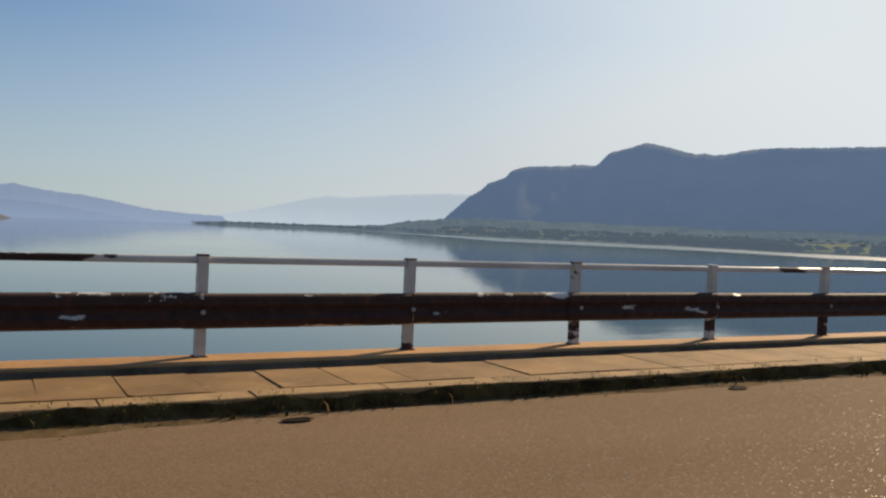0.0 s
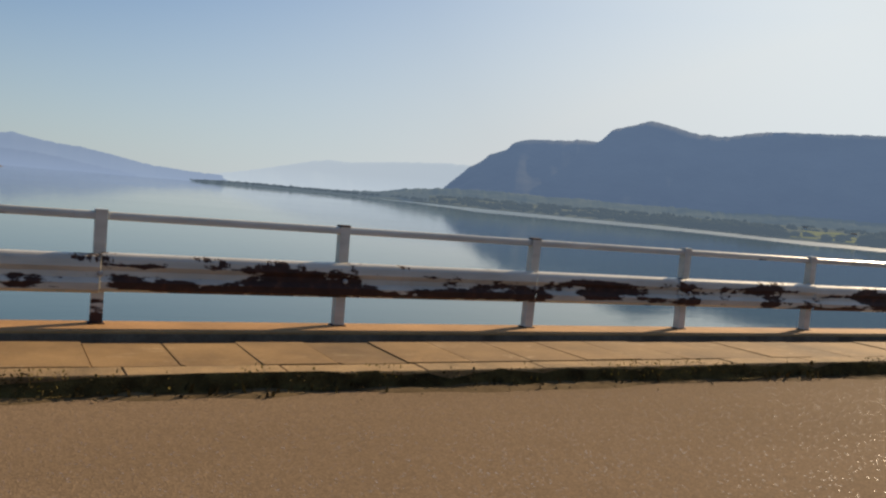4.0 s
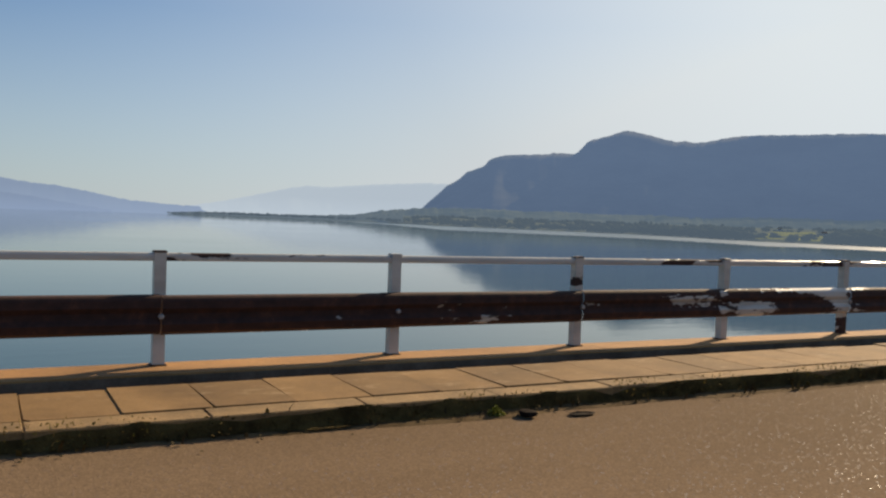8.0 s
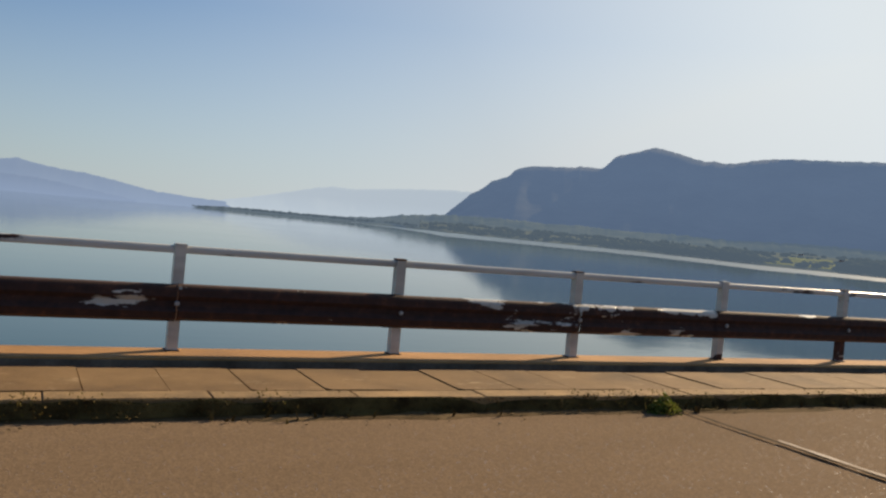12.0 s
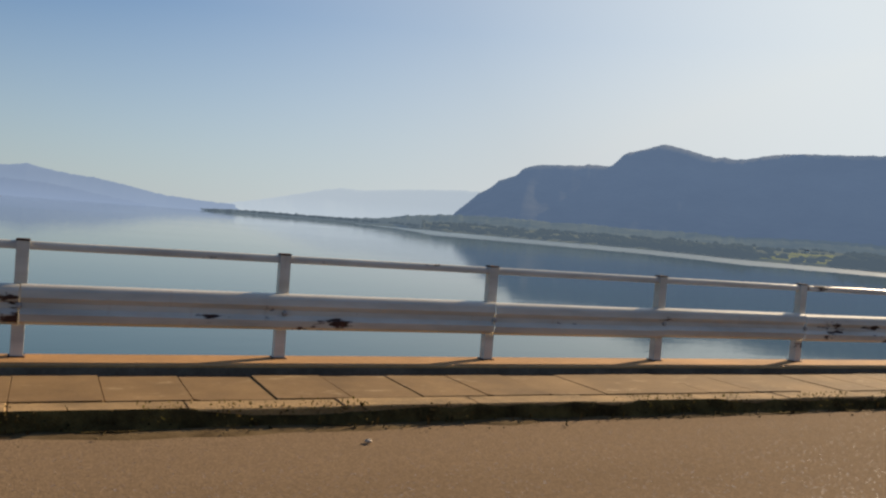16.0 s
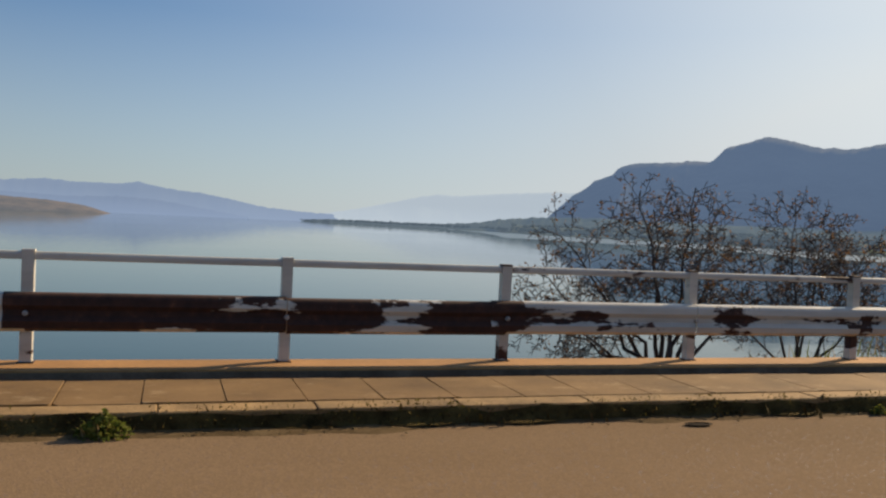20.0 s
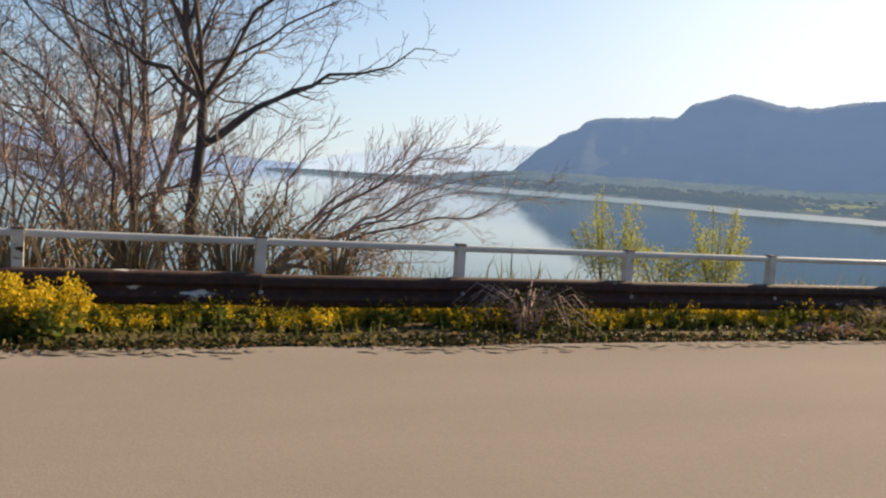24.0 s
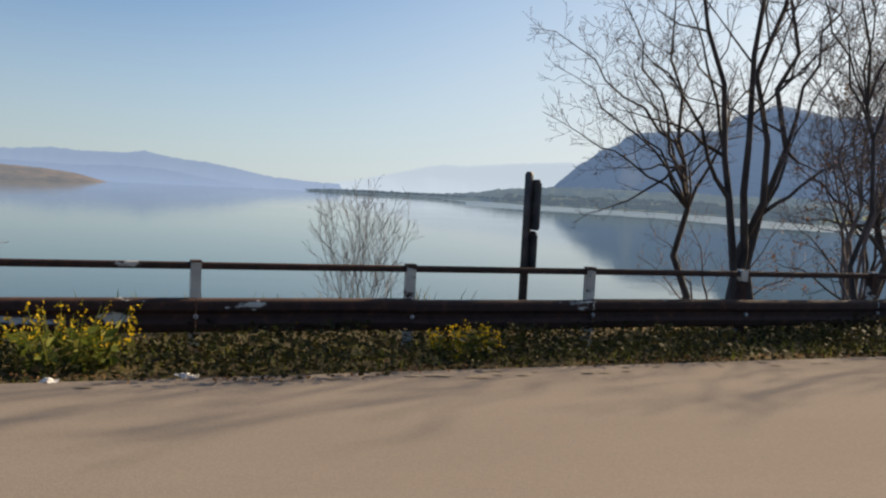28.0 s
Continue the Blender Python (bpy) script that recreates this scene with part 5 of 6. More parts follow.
meadow("bank_grass", "grass on the bank beyond the railing", GRASS, 12000, 272, 404, 0.4, 9.0, 0.2, 0.55, 3, lambda s, y: 0.5 + 0.5 * noise.noise((s * 0.3, y * 0.3, 2)), 0.010)
meadow("bank_straw", "dry grass on the bank beyond the railing", STRAW, 4000, 272, 404, 0.4, 6.0, 0.2, 0.6, 4, None, 0.007)

meadow("verge_dry_weeds", "thin dry weeds standing against the guard beam", GOLDLEAF, 3000, 326, 352, -0.75, -0.15, 0.25, 0.62, 12, lambda s, y: max(0.05, 0.3 + 1.7 * noise.noise((s * 0.5, 1, 31))), 0.004)
meadow("bank_tall_grass", "hump of tall yellow-green grass behind the railing", FENNEL, 3600, 363.6, 367.2, 2.5, 4.2, 0.35, 0.62, 9, lambda s, y: 1 - ((s - 365.4) / 1.9) ** 2, 0.008)


def leafy(g, p, k, r, flat=0.5):
    u = rand_dir(r)
    u.z *= flat
    u.normalize()
    w = u.cross(rand_dir(r)).normalized()
    g.poly([p - u * k, p + w * k * 0.55, p + u * k, p - w * k * 0.55])


def cover(name, label, material, count, s0, s1, seed, top, y0=-1.72, y1=0.9, lean=0.0):
    """Low leafy weeds that hide the soil of the verge."""
    r = random.Random(seed)
    g = Geo()
    for i in range(count):
        s = r.uniform(s0, s1)
        y = r.uniform(y0, y1) if y1 > 0 else edge(s) + (r.random() ** 1.4) * (y1 - y0)
        lump = 0.5 + noise.noise((s * 0.8, y * 1.3, seed)) + 0.4 * noise.noise((s * 2.7, y * 3, seed)) + lean * noise.noise((s * 0.33, y * 0.4, 40))
        if y < edge(s) or r.random() > lump + 0.25 or (313.5 < s < 326 and -1.2 < y < 0.1 and r.random() < 0.8):
            continue
        if 313.5 < s < 326 and material is GOLDLEAF:
            continue
        p = at(s, y, ground_z(s, y) + r.random() ** 1.5 * top * (0.4 if 313.5 < s < 326 else 1.0) * min(1.0, 0.3 + max(0, lump)))
        leafy(g, p, r.uniform(0.012, 0.04), r)
    tagged(new(name, g.mesh(name, material)), label, "weeds", kind="stuff")


cover("verge_weeds", "low green and olive weeds along the road edge", LEAF, 60000, 280.3, 369, 5, 0.26, lean=1.1)
cover("verge_dead_weeds", "withered brown weeds along the road edge", GOLDLEAF, 22000, 290, 369, 6, 0.24, lean=-0.9)
# near-black leaves laid where the verge lies in shade, to darken it
cover("verge_undergrowth", "undergrowth toned dark for shade along the road edge", SHADELEAF, 64000, 282, 369, 15, 0.15, -1.95, -1.15)
cover("verge_dark_mat", "mat of leaves toned dark for the guard beam's shade", SHADELEAF, 30000, 313, 327, 16, 0.16, -1.95, -0.35)
cover("verge_ivy", "weeds toned dark for tree shade along the road edge", SHADELEAF, 90000, 368.5, 404, 7, 0.30, -1.95)


def bramble(s, y, rx, ry, rz, label, leafmat, seed, n=1500, stems=26, name="bramble_bush", leaf=0.04, group="brambles on the verge", caneof=None):
    r = random.Random(seed)
    g, st = Geo(), Geo()
    for i in range(n):
        a, q = r.uniform(0, 6.283), r.random() ** 0.45
        e = r.uniform(0, 1)
        lump = 0.75 + 0.5 * (noise.noise((math.cos(a) * 1.5 + seed, math.sin(a) * 1.5, e * 2)) + 0.5)
        p = Vector((rx * q * math.cos(a) * math.sqrt(max(0, 1 - e * e * 0.8)) * lump, ry * q * math.sin(a) * math.sqrt(max(0, 1 - e * e * 0.8)) * lump, rz * e * min(1.15, lump)))
        leafy(g, p, leaf * r.uniform(0.5, 1.4), r)
    for i in range(stems):
        a = r.uniform(0, 6.283)
        d = Vector((math.cos(a) * rx, math.sin(a) * ry, 0)) * r.uniform(0.5, 1.05)
        h = rz * r.uniform(0.55, 1.0 if caneof else 1.2)
        st.tube([Vector((0, 0, 0)) + d * 0.1, d * 0.35 + Vector((0, 0, h * 0.75)), d * 0.75 + Vector((0, 0, h)), d * 1.1 + Vector((0, 0, h * r.uniform(0.35, 0.8)))], [0.008, 0.007, 0.005, 0.003], 3, cap=False)
    h = holder(name, label, "bush", spot(s, y, ground_z(s, y) - 0.02, r.uniform(0, 0.3)), group)
    tagged(part("stalk", st.mesh("stalk", caneof or REDTWIG), h), kind="stuff")
    tagged(part("foliage", g.mesh("foliage", leafmat), h), kind="stuff")
    return h


hedge = [(292.4, 0.85, 0.50), (294.2, 0.9, 0.62), (296.0, 0.75, 0.55), (297.6, 1.0, 0.66), (299.2, 1.05, 0.88), (300.9, 1.1, 0.90), (302.4, 1.0, 0.78), (304.0, 1.0, 0.80), (305.6, 1.05, 0.82), (307.2, 1.0, 0.66), (308.8, 0.9, 0.58), (310.0, 0.7, 0.45)]
for i, (s, rx, top) in enumerate(hedge):
    bramble(s, -0.55, rx * 1.1, 0.85, top + 0.12, "tangled green bramble growing over the railing", LEAF, 50 + i, 5600, 60, leaf=0.034, caneof=CANE)
    bramble(s + 0.7, -1.5 - 0.12 * (i % 4), 0.85, 0.42, 0.26 + 0.12 * (i % 3), "low bramble and dead stems at the road edge", LEAF, 150 + i, 1700, 20, leaf=0.020, caneof=CANE)
for i, s in enumerate((288.0, 290.2, 283.5, 281.6)):
    bramble(s, -0.4, 0.9, 0.7, 0.45, "low green bramble under the guard beam", LEAF, 70 + i, 1800, 16, leaf=0.034)
for i, (s, top) in enumerate(((354.8, 0.55), (356.2, 0.86), (357.6, 0.74), (359.0, 0.70), (360.2, 0.66), (361.4, 0.42))):
    bramble(s, -0.75, 0.95, 1.0, top + 0.10, "dry brown bramble heaped against the railing", GOLDLEAF if i % 3 else LEAF, 80 + i, 6000, 70, leaf=0.022, caneof=CANE)
for i in range(9):
    bramble(310.4 + 1.1 * i, 2.3 - 0.25 * (i % 3), 1.0, 0.8, 0.95 + 0.12 * (i % 4), "tangle of dry brown brush behind the railing", BROWNLEAF, 130 + i, 900, 110, name="dry_brush", leaf=0.022, group="dry brush behind the railing", caneof=CANE)
bramble(300.1, -1.80, 0.4, 0.36, 0.34, "fallen heap of dry brown twigs at the road edge", LEAF, 97, 1100, 40, name="dry_twig_heap", leaf=0.024, group="dry heaps on the verge", caneof=CANE)
bramble(305.3, -1.95, 0.42, 0.40, 0.26, "fallen heap of dry brown twigs at the road edge", BROWNLEAF, 95, 1100, 60, name="dry_twig_heap", group="dry heaps on the verge")
bramble(323.6, -1.35, 0.45, 0.25, 0.16, "fallen heap of dry brown twigs at the road edge", BROWNLEAF, 96, 250, 24, name="dry_twig_heap", group="dry heaps on the verge")
for i, (s, top) in enumerate(((320.4, 0.42), (333.0, 0.5), (336.6, 0.35), (341.5, 0.3), (345.0, 0.32))):
    # first tangle uses the shade-toned leaf, dark as a backlit silhouette
    bramble(s, -0.75, 0.8, 0.55, top, "low tangle of withered weeds on the verge", GOLDLEAF if i else SHADELEAF, 110 + i, 2200, 40, name="weed_tangle", leaf=0.018, group="weeds on the verge")


def dry_mound(s, seed, top):
    """Matted dead grass: long blades lying every way over a low heap."""
    r = random.Random(seed)
    g, d = Geo(), Geo()
    for i in range(1500):
        x, y = r.gauss(0, 0.55), r.uniform(-0.95, 0.75)
        q = max(0.0, 1 - (y / 1.0) ** 2) * (0.75 + 0.5 * noise.noise((x * 2 + seed, y * 2, 1)))
        z = top * q * r.uniform(0.3, 1.0)
        a = r.uniform(0, 6.283)
        k = r.uniform(0.08, 0.26)
        u = Vector((math.cos(a), math.sin(a), r.gauss(0.05, 0.35))) * k
        w = Vector((-math.sin(a), math.cos(a), 0)) * r.uniform(0.002, 0.006)
        p = Vector((x, y, z))
        m = p + u * 0.5 + Vector((0, 0, k * 0.22))
        (g if r.random() < 0.7 else d).grid([[p - w, p + w], [m - w, m + w], [p + u - w * 0.4, p + u + w * 0.4]])
    h = holder("dry_grass_mound", "matted mound of dry straw-coloured grass", "grass", spot(s, -0.85, ground_z(s, -0.85) - 0.02), "dry grass on the verge")
    tagged(part("foliage", g.mesh("foliage", STRAW), h), kind="stuff")
    tagged(part("stalk", d.mesh("stalk", BROWNLEAF), h), kind="stuff")


for i, s in enumerate((336.0, 336.9, 337.9, 338.8, 339.7, 340.7, 341.6, 342.5, 343.5, 344.4, 345.3, 346.3, 347.2, 348.1, 349.2, 350.3, 325.6, 326.8, 327.9, 329.1, 330.2, 331.3)):
    dry_mound(s, 170 + i, 0.24 + 0.08 * (i % 3))


def mustard(seed, tall, spread, n, blooms=18):
    r = random.Random(seed)
    st, lf, fl = Geo(), Geo(), Geo()
    for i in range(n):
        a, q = r.uniform(0, 6.283), spread * math.sqrt(r.random())
        b = Vector((math.cos(a) * q * 0.6, math.sin(a) * q * 0.6, 0))
        t = Vector((math.cos(a) * q * 1.15, math.sin(a) * q * 1.15, tall * r.uniform(0.6, 1.05)))
        st.tube([b, b.lerp(t, 0.5) + Vector((0, 0, 0.05)), t], [0.005, 0.004, 0.003], 3, cap=False)
        for k in range(7):
            leafy(lf, b.lerp(t, r.uniform(0.05, 0.7)) + rand_dir(r) * 0.05, r.uniform(0.03, 0.07), r)
        for k in range(blooms):
            leafy(fl, t + rand_dir(r) * r.uniform(0.01, 0.07) + Vector((0, 0, -r.random() * 0.12)), r.uniform(0.012, 0.023), r, 1.0)
    return st.mesh("stalk", GRASS), lf.mesh("foliage", GRASS), fl.mesh("bloom", YELLOW)


KINDS = [mustard(200 + i, *k) for i, k in enumerate(((0.55, 0.45, 42), (0.40, 0.40, 36), (0.70, 0.50, 55), (0.30, 0.35, 26), (0.45, 0.45, 44, 6), (0.50, 0.40, 60, 30), (0.26, 0.36, 40, 32)))]
first = {}


def flowers(s, y, kind, size=1.0, turn=0.0, dz=0.0):
    m = spot(s, y, ground_z(s, y) + dz, turn, size)
    if kind in first:
        ob = copy_thing(first[kind], spot(s, y, ground_z(s, y) + dz, turn))
        ob.scale = (size,) * 3
        return
    h = holder("flowering_weed", "clump of yellow-flowering weeds on the verge", "flowers", m, "yellow flowers on the verge")
    first[kind] = h
    for nm, me in zip(("stalk", "foliage", "bloom"), KINDS[kind]):
        tagged(part(nm, me, h), kind="stuff")


fl = [(294.8, 0), (295.6, 0), (296.3, 0), (299.4, 1), (299.9, 1), (300.4, 1), (306.5, 3), (307.5, 1), (333.8, 4), (334.4, 4), (335.0, 1), (350.1, 0), (351.7, 1), (352.4, 0),
      (353.5, 0), (354.2, 0), (361.2, 0), (362.2, 4), (363.2, 0), (364.4, 4), (365.4, 1), (366.6, 0), (367.1, 1), (367.7, 0), (369.0, 0), (370.9, 4), (373.0, 4), (376.2, 3), (327.8, 1), (330.2, 3), (329.2, 3), (349.6, 3)]
r = random.Random(77)
for i, (s, k) in enumerate(fl):
    flowers(s + r.uniform(-0.15, 0.15), -0.75 + r.uniform(-0.25, 0.1), k, r.uniform(0.85, 1.1) * (0.72 if 348 < s < 369 else 1), r.uniform(0, 6))
for s, k in ((310.8, 0), (311.1, 1), (311.5, 1), (311.9, 0), (312.3, 1), (312.7, 1), (313.0, 3), (313.9, 5), (314.3, 5), (315.35, 5), (315.8, 5), (316.2, 5)):
    flowers(s, -1.12 - 0.16 * (s < 313), k, r.uniform(0.80, 0.95), r.uniform(0, 6))
for i in range(30):
    flowers(314.2 + i * 0.42 + r.uniform(-0.2, 0.2), -0.2 + r.uniform(-0.2, 0.3), 6 if i % 4 else 4, r.uniform(0.62, 0.80), r.uniform(0, 6))
for i in range(30):
    flowers(314.6 + i * 0.42 + r.uniform(-0.2, 0.2), 0.55 + r.uniform(-0.35, 0.6), 6 if i % 3 else 4, r.uniform(0.7, 0.9), r.uniform(0, 6))
for i, (s, y) in enumerate(((348.5, 3.0), (348.9, 3.1), (349.1, 2.8), (351.4, 3.2), (351.9, 3.0), (352.3, 2.7), (352.7, 3.1), (353.1, 3.0), (353.5, 3.2), (353.9, 3.1), (351.7, 2.5), (351.2, 2.9), (352.6, 2.6), (353.3, 2.7), (353.0, 2.5))):
    flowers(s, y, 5 if s < 350 else (4 if i % 3 else 1), r.uniform(0.95, 1.2) * (1 if s < 350 else 1.05), r.uniform(0, 6), 0.08)
for i in range(13):
    flowers(360.6 + i * 0.5 + r.uniform(-0.2, 0.2), -0.95 + r.uniform(-0.2, 0.35), (0, 4, 4, 1)[i % 4], r.uniform(0.60, 0.78), r.uniform(0, 6))
for i in range(7):
    flowers(352.2 + i * 0.45 + r.uniform(-0.2, 0.2), -0.9 + r.uniform(-0.2, 0.3), (0, 4)[i % 2], r.uniform(0.55, 0.75), r.uniform(0, 6))


def fennel(s, y, tall, seed, fat=1.0):
    r = random.Random(seed)
    st, fr = Geo(), Geo()
    for i in range(9):
        a = r.uniform(0, 6.283)
        q = r.uniform(0.05, 0.3) * fat
        h = tall * r.uniform(0.55, 1.0)
        t = Vector((math.cos(a) * q, math.sin(a) * q, h))
        st.tube([Vector((0, 0, 0)), t * 0.5, t], [0.010, 0.007, 0.004], 4, cap=False)
        for k in range(320):
            v = r.uniform(0.35, 1.0)
            leafy(fr, t * v + rand_dir(r) * r.uniform(0.02, 0.17) * (1.25 - v) * fat, r.uniform(0.008, 0.024), r, 1.3)
    h = holder("fennel_plant", "tall pale green feathery plant behind the railing", "plant", spot(s, y, ground_z(s, y) - 0.03), "tall green plants on the bank")
    tagged(part("stalk", st.mesh("stalk", GRASS), h), kind="stuff")
    tagged(part("frond", fr.mesh("frond", FENNEL), h), kind="stuff")


for i, (s, y, t) in enumerate(((304.3, 1.8, 1.9), (308.3, 1.9, 2.1), (307.7, 2.0, 1.7), (308.9, 2.1, 1.6), (309.6, 2.2, 1.4), (302.0, 1.9, 1.2), (324.3, 4.0, 1.75), (324.9, 4.3, 1.85), (326.4, 3.8, 1.7), (326.9, 4.1, 1.65), (303.4, 1.5, 1.3))):
    fennel(s, y, t, 300 + i, 2.2 if s > 320 else 1.7)

bramble(307.7, 1.9, 0.75, 0.55, 1.40, "bushy yellow-green plant behind the railing", FENNEL, 311, 5200, 26, name="green_shrub", leaf=0.026, group="green shrubs on the bank", caneof=GRASS)
bramble(308.7, 2.0, 0.55, 0.50, 1.15, "bushy yellow-green plant behind the railing", FENNEL, 312, 3000, 18, name="green_shrub", leaf=0.026, group="green shrubs on the bank", caneof=GRASS)
bramble(342.5, 3.0, 0.85, 0.6, 0.70, "domed clump of yellow-green weeds behind the railing", FENNEL, 313, 4200, 16, name="green_shrub", leaf=0.026, group="green shrubs on the bank", caneof=GRASS)
bramble(325.6, 4.1, 1.3, 0.5, 0.85, "low green growth round the tall feathery plants", FENNEL, 314, 3200, 20, name="green_shrub", leaf=0.026, group="green shrubs on the bank", caneof=GRASS)
for s, k, z in ((306.4, 4, 0.9), (307.5, 1, 0.8), (308.0, 3, 1.0)):
    flowers(s, -1.42, k, z, s * 7)
fennel(304.5, 1.9, 1.75, 315, 1.5)

# reeds at the dam's end
rr = random.Random(31)
for c in range(11):
    s, y = 274.2 + 0.55 * c + rr.uniform(-0.2, 0.2), 1.0 + rr.uniform(0, 1.4)
    g, lf = Geo(), Geo()
    for i in range(26):
        b = Vector((rr.uniform(-0.35, 0.35), rr.uniform(-0.3, 0.3), 0))
        h = (0.95 + min(0.6, 0.08 * c)) * rr.uniform(0.5, 1.2)
        t = b + Vector((rr.uniform(-0.12, 0.12), rr.uniform(-0.12, 0.12), h))
        g.tube([b, b.lerp(t, 0.5), t], [0.007, 0.006, 0.003], 3, cap=False)
        for k in range(8):
            p = b.lerp(t, rr.uniform(0.25, 0.95))
            a = rr.uniform(0, 6.283)
            blade(lf, p, Vector((math.cos(a), math.sin(a), 0)), rr.uniform(0.18, 0.36), 0.011, rr)
    h = holder("reed_clump", "clump of upright green and brown canes", "reeds", spot(s, y, ground_z(s, y) - 0.05), "reeds at the end of the dam")
    tagged(part("cane", g.mesh("cane", BARK), h), kind="stuff")
    tagged(part("foliage", lf.mesh("foliage", GRASS), h), kind="stuff")

# charred stems beside the railing
for s, y, pts in ((336.36, 0.55, ((0, 0), (-0.27, 0.27), (-0.66, 0.80))), (336.45, 0.6, ((0, 0), (0.02, 0.4), (-0.10, 0.80))), (336.62, 0.6, ((0, 0), (0.03, 0.38), (-0.02, 0.72))), (336.75, 0.62, ((0, 0), (0.06, 0.3), (0.0, 0.5)))):
    gz = ground_z(s, y) - 0.05
    h = holder("charred_stem", "blackened burnt stem standing by the railing", "stem", spot(s, y, gz), "burnt stems by the railing")
    g = Geo()
    P = [Vector((a, 0, b + 0.33 if i else 0)) for i, (a, b) in enumerate(pts)]
    g.tube(P, [0.055, 0.045, 0.028], 6)
    part("stem", g.mesh("stem", CHAR), h)
    g = Geo()
    g.tube([P[1], P[1] + Vector((0.10, 0.03, 0.14)), P[1] + Vector((0.20, 0.05, 0.22))], [0.014, 0.01, 0.005], 5)
    part("side_shoot", g.mesh("side_shoot", CHAR), h)

# road sign seen nearly edge-on
gz = ground_z(377.4, 0.3)
sign = holder("road_sign", "dark weathered road sign on a post seen from its edge", "sign", spot(377.38, 0.3, gz - 0.05))
g = Geo()
g.tube([Vector((0, 0, 0)), Vector((0, 0, 1.85)), Vector((0, 0, 1.88))], [0.048, 0.045, 0.03], 8)
part("post", g.mesh("post", SIGNBACK, True), sign)
for z0, z1, w in ((1.27, 1.80, 0.17), (0.87, 1.26, 0.14)):
    g = Geo()
    g.prism([(-w, z0 + 0.03), (-w + 0.03, z0), (w - 0.05, z0), (w, z0 + 0.05), (w, z1 - 0.04), (w - 0.04, z1), (-w + 0.05, z1), (-w, z1 - 0.05)], 0.050, 0.064)
    g.box((0.040, -0.05, z0 + 0.1), (0.050, 0.05, z0 + 0.15))
    part("sign_plate", g.mesh("sign_plate", SIGNBACK), sign, label="dark back of a sign plate")

# dead leaves and bits of stalk blown to the road's edge
g = Geo()
r = random.Random(64)
for i in range(15000):
    s = r.uniform(282, 402)
    if r.random() > 0.55 + noise.noise((s * 0.9, 3, 3)):
        continue
    y = edge(s) - abs(r.gauss(0, 0.07)) + r.uniform(0, 0.15)
    leafy(g, at(s, y, 0.010 + r.uniform(0, 0.012)), r.uniform(0.006, 0.022), r, 0.12)
tagged(new("dead_leaves", g.mesh("dead_leaves", BROWNLEAF)), "dead leaves and stalks along the road edge", "leaves", kind="stuff")

# ---- kerb growth and litter ----
g = Geo()
r = random.Random(90)
for i in range(12000):
    s = r.uniform(-11, 280)
    thick_ = 0.5 + noise.noise((s * 0.8, 0, 3)) + 0.5 * noise.noise((s * 3.1, 0, 5))
    if r.random() > thick_ + 0.15:
        continue
    y = -1.81 - abs(r.gauss(0, 0.05)) * (0.6 + thick_)
    a = r.uniform(0, 6.283)
    up = 0.0 if r.random() < 0.93 else r.uniform(0.02, 0.10)
    blade(g, at(s, y if not up else -1.81, up), Vector((math.cos(a), math.sin(a) - 0.3, 0)), r.uniform(0.02, 0.085) * (0.6 + 0.7 * max(0, thick_)), r.uniform(0.006, 0.018), r)
for i in range(60000):
    s = r.uniform(-11, 280)
    lump = 0.5 + noise.noise((s * 1.1, 4, 3)) + 0.6 * noise.noise((s * 4.2, 8, 5))
    if r.random() > lump:
        continue
    q = r.random()
    y = -1.825 - 0.085 * q * q * (0.5 + 0.6 * lump) - r.uniform(0, 0.012)
    leafy(g, at(s, y, 0.012 + (1 - q) * 0.108 * min(1.1, 0.5 + 0.6 * lump) + r.uniform(0, 0.012)), r.uniform(0.006, 0.016), r)
fringe = Geo()
for i in range(56000):
    s = r.uniform(-11, 280)
    lump = noise.noise((s * 0.6, 14, 3)) + 0.7 * noise.noise((s * 3.3, 18, 5)) + 0.14 + 0.15 * smooth((s - 215) / 50)
    if r.random() > (lump - 0.12) * 3.0:
        continue
    fall = r.random() ** 1.6
    y = -1.755 - 0.11 * fall - abs(r.gauss(0, 0.022))
    p = at(s, y, 0.128 - 0.105 * fall * fall + r.uniform(-0.02, 0.018 + 0.02 * max(0, lump)))
    if r.random() < 0.3:
        a = r.uniform(0, 6.283)
        blade(fringe, p, Vector((math.cos(a), math.sin(a), 0)), r.uniform(0.012, 0.035), 0.004, r)
    else:
        leafy(fringe, p, r.uniform(0.006, 0.015), r)
tagged(new("kerb_fringe", fringe.mesh("kerb_fringe", FRINGE)), "olive moss and small weeds on the kerb's edge", "moss", kind="stuff")
tagged(new("kerb_moss", g.mesh("kerb_moss", MOSS)), "moss and dead weeds in the kerb's shade", "moss", kind="stuff")
g = Geo()
for i in range(2600):
    s = r.uniform(-11, 280)
    y = -1.88 - abs(r.gauss(0, 0.12))
    blob_k = r.uniform(0.003, 0.009)
    rnd = r
    blob(g, (s, y, 0.008), blob_k * 1.4, blob_k * 0.7)
tagged(new("kerb_dirt", g.mesh("kerb_dirt", SOIL)), "crumbs of soil and grit along the kerb", "dirt", kind="stuff")


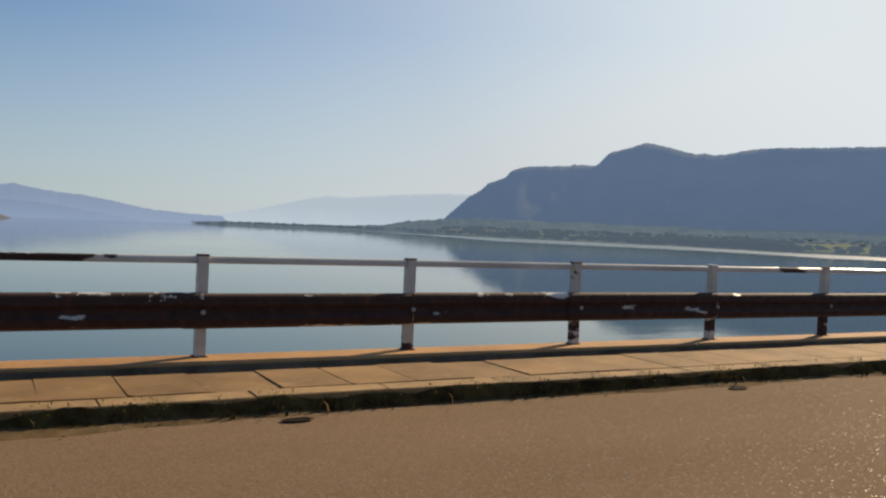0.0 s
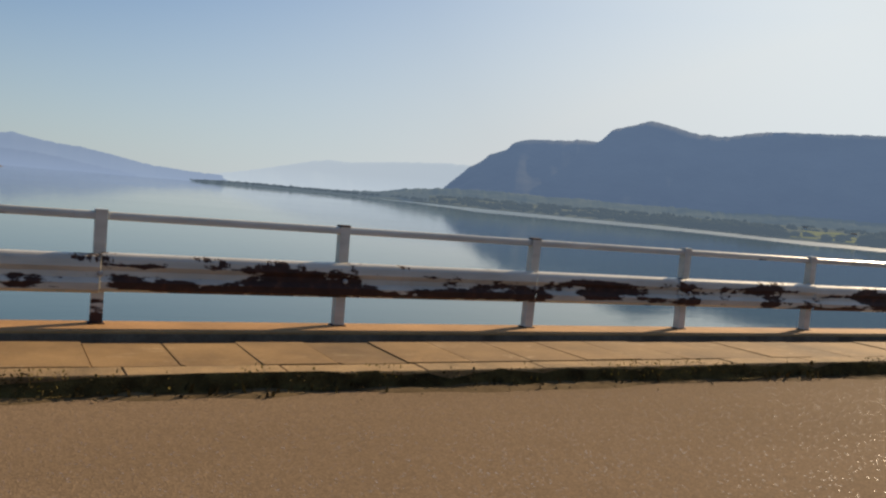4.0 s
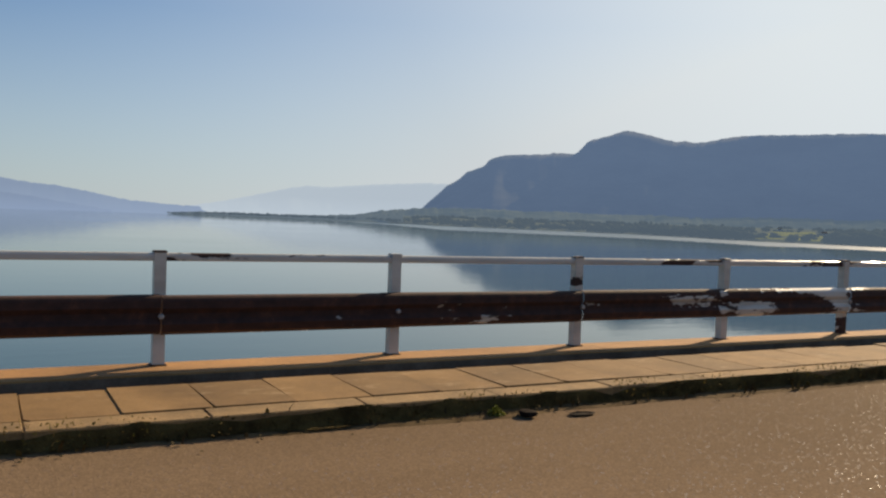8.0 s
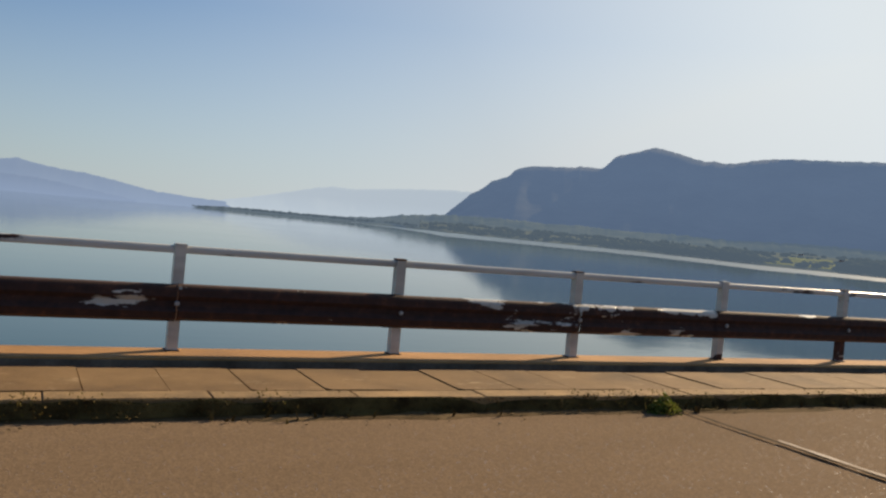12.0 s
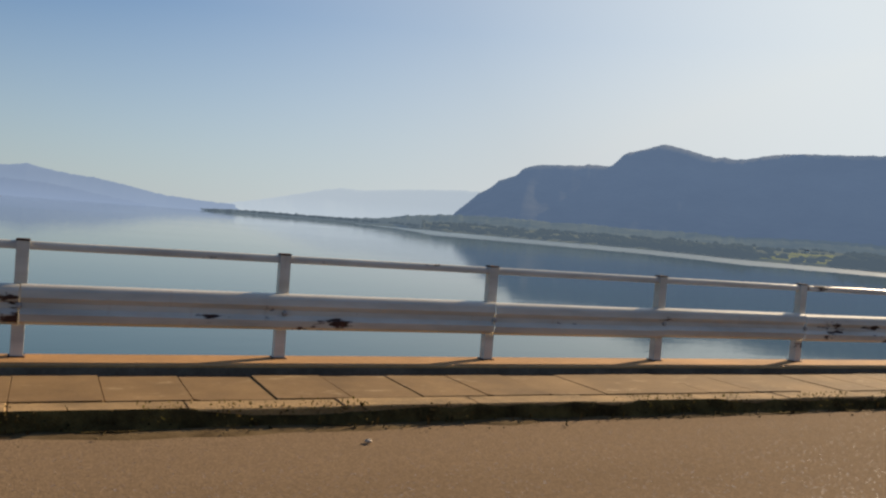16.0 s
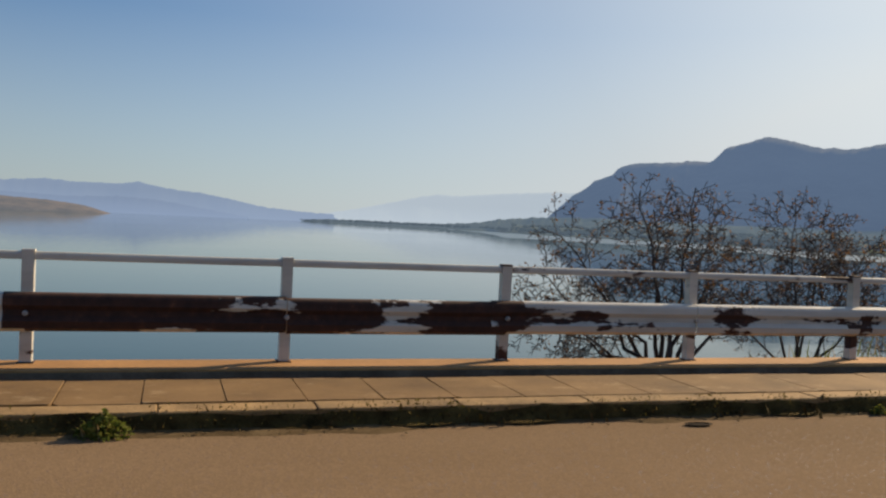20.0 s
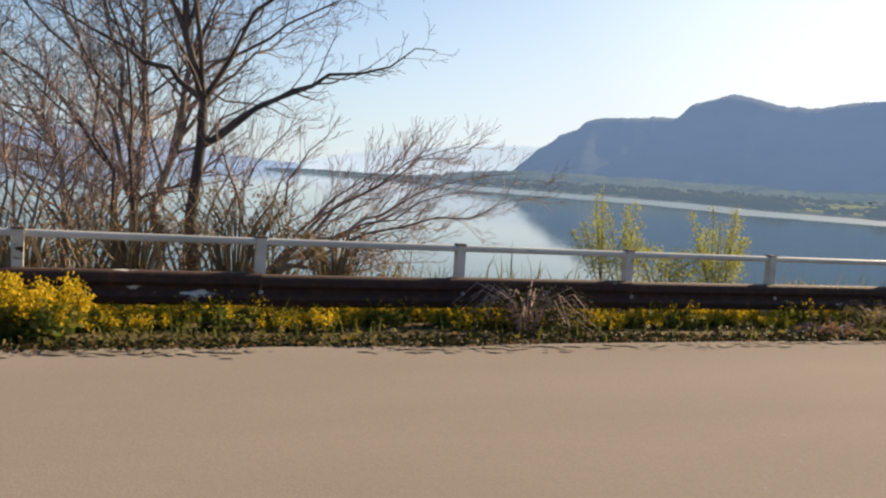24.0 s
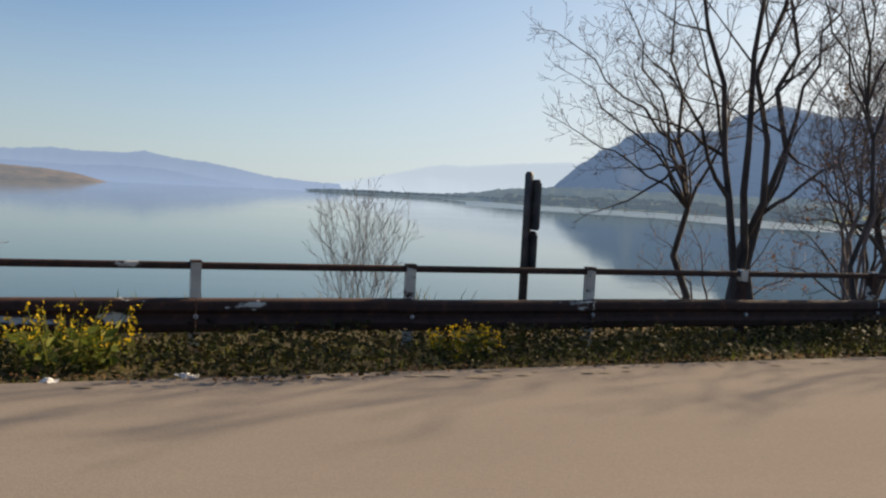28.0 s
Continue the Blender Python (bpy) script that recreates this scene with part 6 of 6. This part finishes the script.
def tuft(s, y, seed, size, dry=0.3):
    r = random.Random(seed)
    g, d = Geo(), Geo()
    for i in range(420):
        a, e, q = r.uniform(0, 6.283), r.random(), r.random() ** 0.5
        leafy(g, Vector((math.cos(a) * q * 0.13 * math.sqrt(1 - e * e * 0.9), math.sin(a) * q * 0.09 * math.sqrt(1 - e * e * 0.9), 0.12 * e * (1.1 - 0.6 * q))), r.uniform(0.008, 0.020), r)
    for i in range(70):
        a, q = r.uniform(0, 6.283), abs(r.gauss(0, 0.5))
        blade(g if r.random() > dry else d, Vector((math.cos(a) * q * 0.13, math.sin(a) * q * 0.08, 0)), Vector((math.cos(a), math.sin(a), 0)), r.uniform(0.03, 0.09), 0.005, r)
    h = holder("weed_tuft", "tuft of green weeds growing at the foot of the kerb", "weed", spot(s, y, 0.0, 0, size), "weed tufts along the kerb")
    tagged(part("foliage", g.mesh("foliage", GRASS), h), kind="stuff")
    tagged(part("dry_foliage", d.mesh("dry_foliage", STRAW), h), kind="stuff")


for i, (s, k) in enumerate(((41.4, 1.3), (76.4, 0.6), (92.2, 1.0), (97.0, 1.1), (103.9, 0.6), (121.9, 1.2), (125.7, 0.9), (128.4, 0.7), (142.4, 1.4), (147.5, 1.2), (149.8, 0.8), (157.6, 1.3), (164.0, 1.2), (201.2, 1.0), (215.2, 1.1), (219.0, 0.9), (228.6, 1.1), (244.0, 0.8), (260.7, 1.35), (266.5, 0.7), (270.6, 0.9), (271.9, 0.8), (273.4, 1.0), (16.9, 0.6), (13.9, 0.7))):
    tuft(s, -1.93, 400 + i, k)


def pebble(s, y, k, material, label, name, cat, seed, flat=0.6, group=""):
    global rnd
    rnd = random.Random(seed)
    g = Geo()
    blob(g, (0, 0, k * flat * 0.55), k, k * flat)
    tagged(part(name, g.mesh(name, material), None, spot(s, y, 0.0, seed)), label, cat, group)


pebble(332.75, -3.15, 0.058, STONE, "pale broken stone lying on the road", "stone", "stone", 1, 0.5)
pebble(332.86, -3.16, 0.03, STONE, "pale broken stone lying on the road", "stone", "stone", 2, 0.5)
for i, (s, y, k) in enumerate(((363.8, -2.75, 0.06), (300.4, -2.5, 0.07), (353.8, -4.3, 0.05), (8.5, -2.6, 0.04), (104.1, -2.02, 0.07), (208.0, -2.3, 0.028), (118.0, -2.4, 0.04), (188.6, -2.5, 0.03))):
    pebble(s, y, k, STONE if i in (0, 1, 5, 7) else HOLE, "small stone on the road", "stone", "stone", 20 + i, 0.5, "stones on the road")


def scrap(s, y, seed, size):
    """A crumpled sheet of litter."""
    r = random.Random(seed)
    g = Geo()
    g.grid([[Vector((size * (i / 4 - 0.5) * 1.6, size * (j / 3 - 0.5), abs(r.gauss(0, 0.22)) * size + 0.004)) for j in range(4)] for i in range(5)])
    tagged(part("litter", g.mesh("litter", PALE), None, spot(s, y, ground_z(s, y) + 0.02, r.uniform(0, 3))), "crumpled pale litter in the grass", "litter", "litter on the verge")


for i in range(34):
    q = random.Random(900 + i)
    s = q.uniform(336, 373)
    scrap(s, edge(s) + q.uniform(-0.1, 0.25), 540 + i, q.uniform(0.03, 0.075))
for i, (s, y, k) in enumerate(((338.0, -1.9, 0.07), (338.3, -1.82, 0.09), (338.55, -1.74, 0.06), (337.7, -1.95, 0.05), (337.3, -1.97, 0.05), (339.0, -1.66, 0.05), (326.4, -1.3, 0.14), (326.0, -1.7, 0.12), (328.4, -1.25, 0.13), (338.4, -1.5, 0.12), (354.1, -1.62, 0.13), (361.2, -1.63, 0.12), (347.1, -1.66, 0.10), (345.6, -1.68, 0.10), (373.8, -1.73, 0.10), (357.5, -1.7, 0.07), (343.3, -1.65, 0.07), (369.8, -1.6, 0.08), (366.2, -1.6, 0.06))):
    scrap(s, y, 500 + i, k)
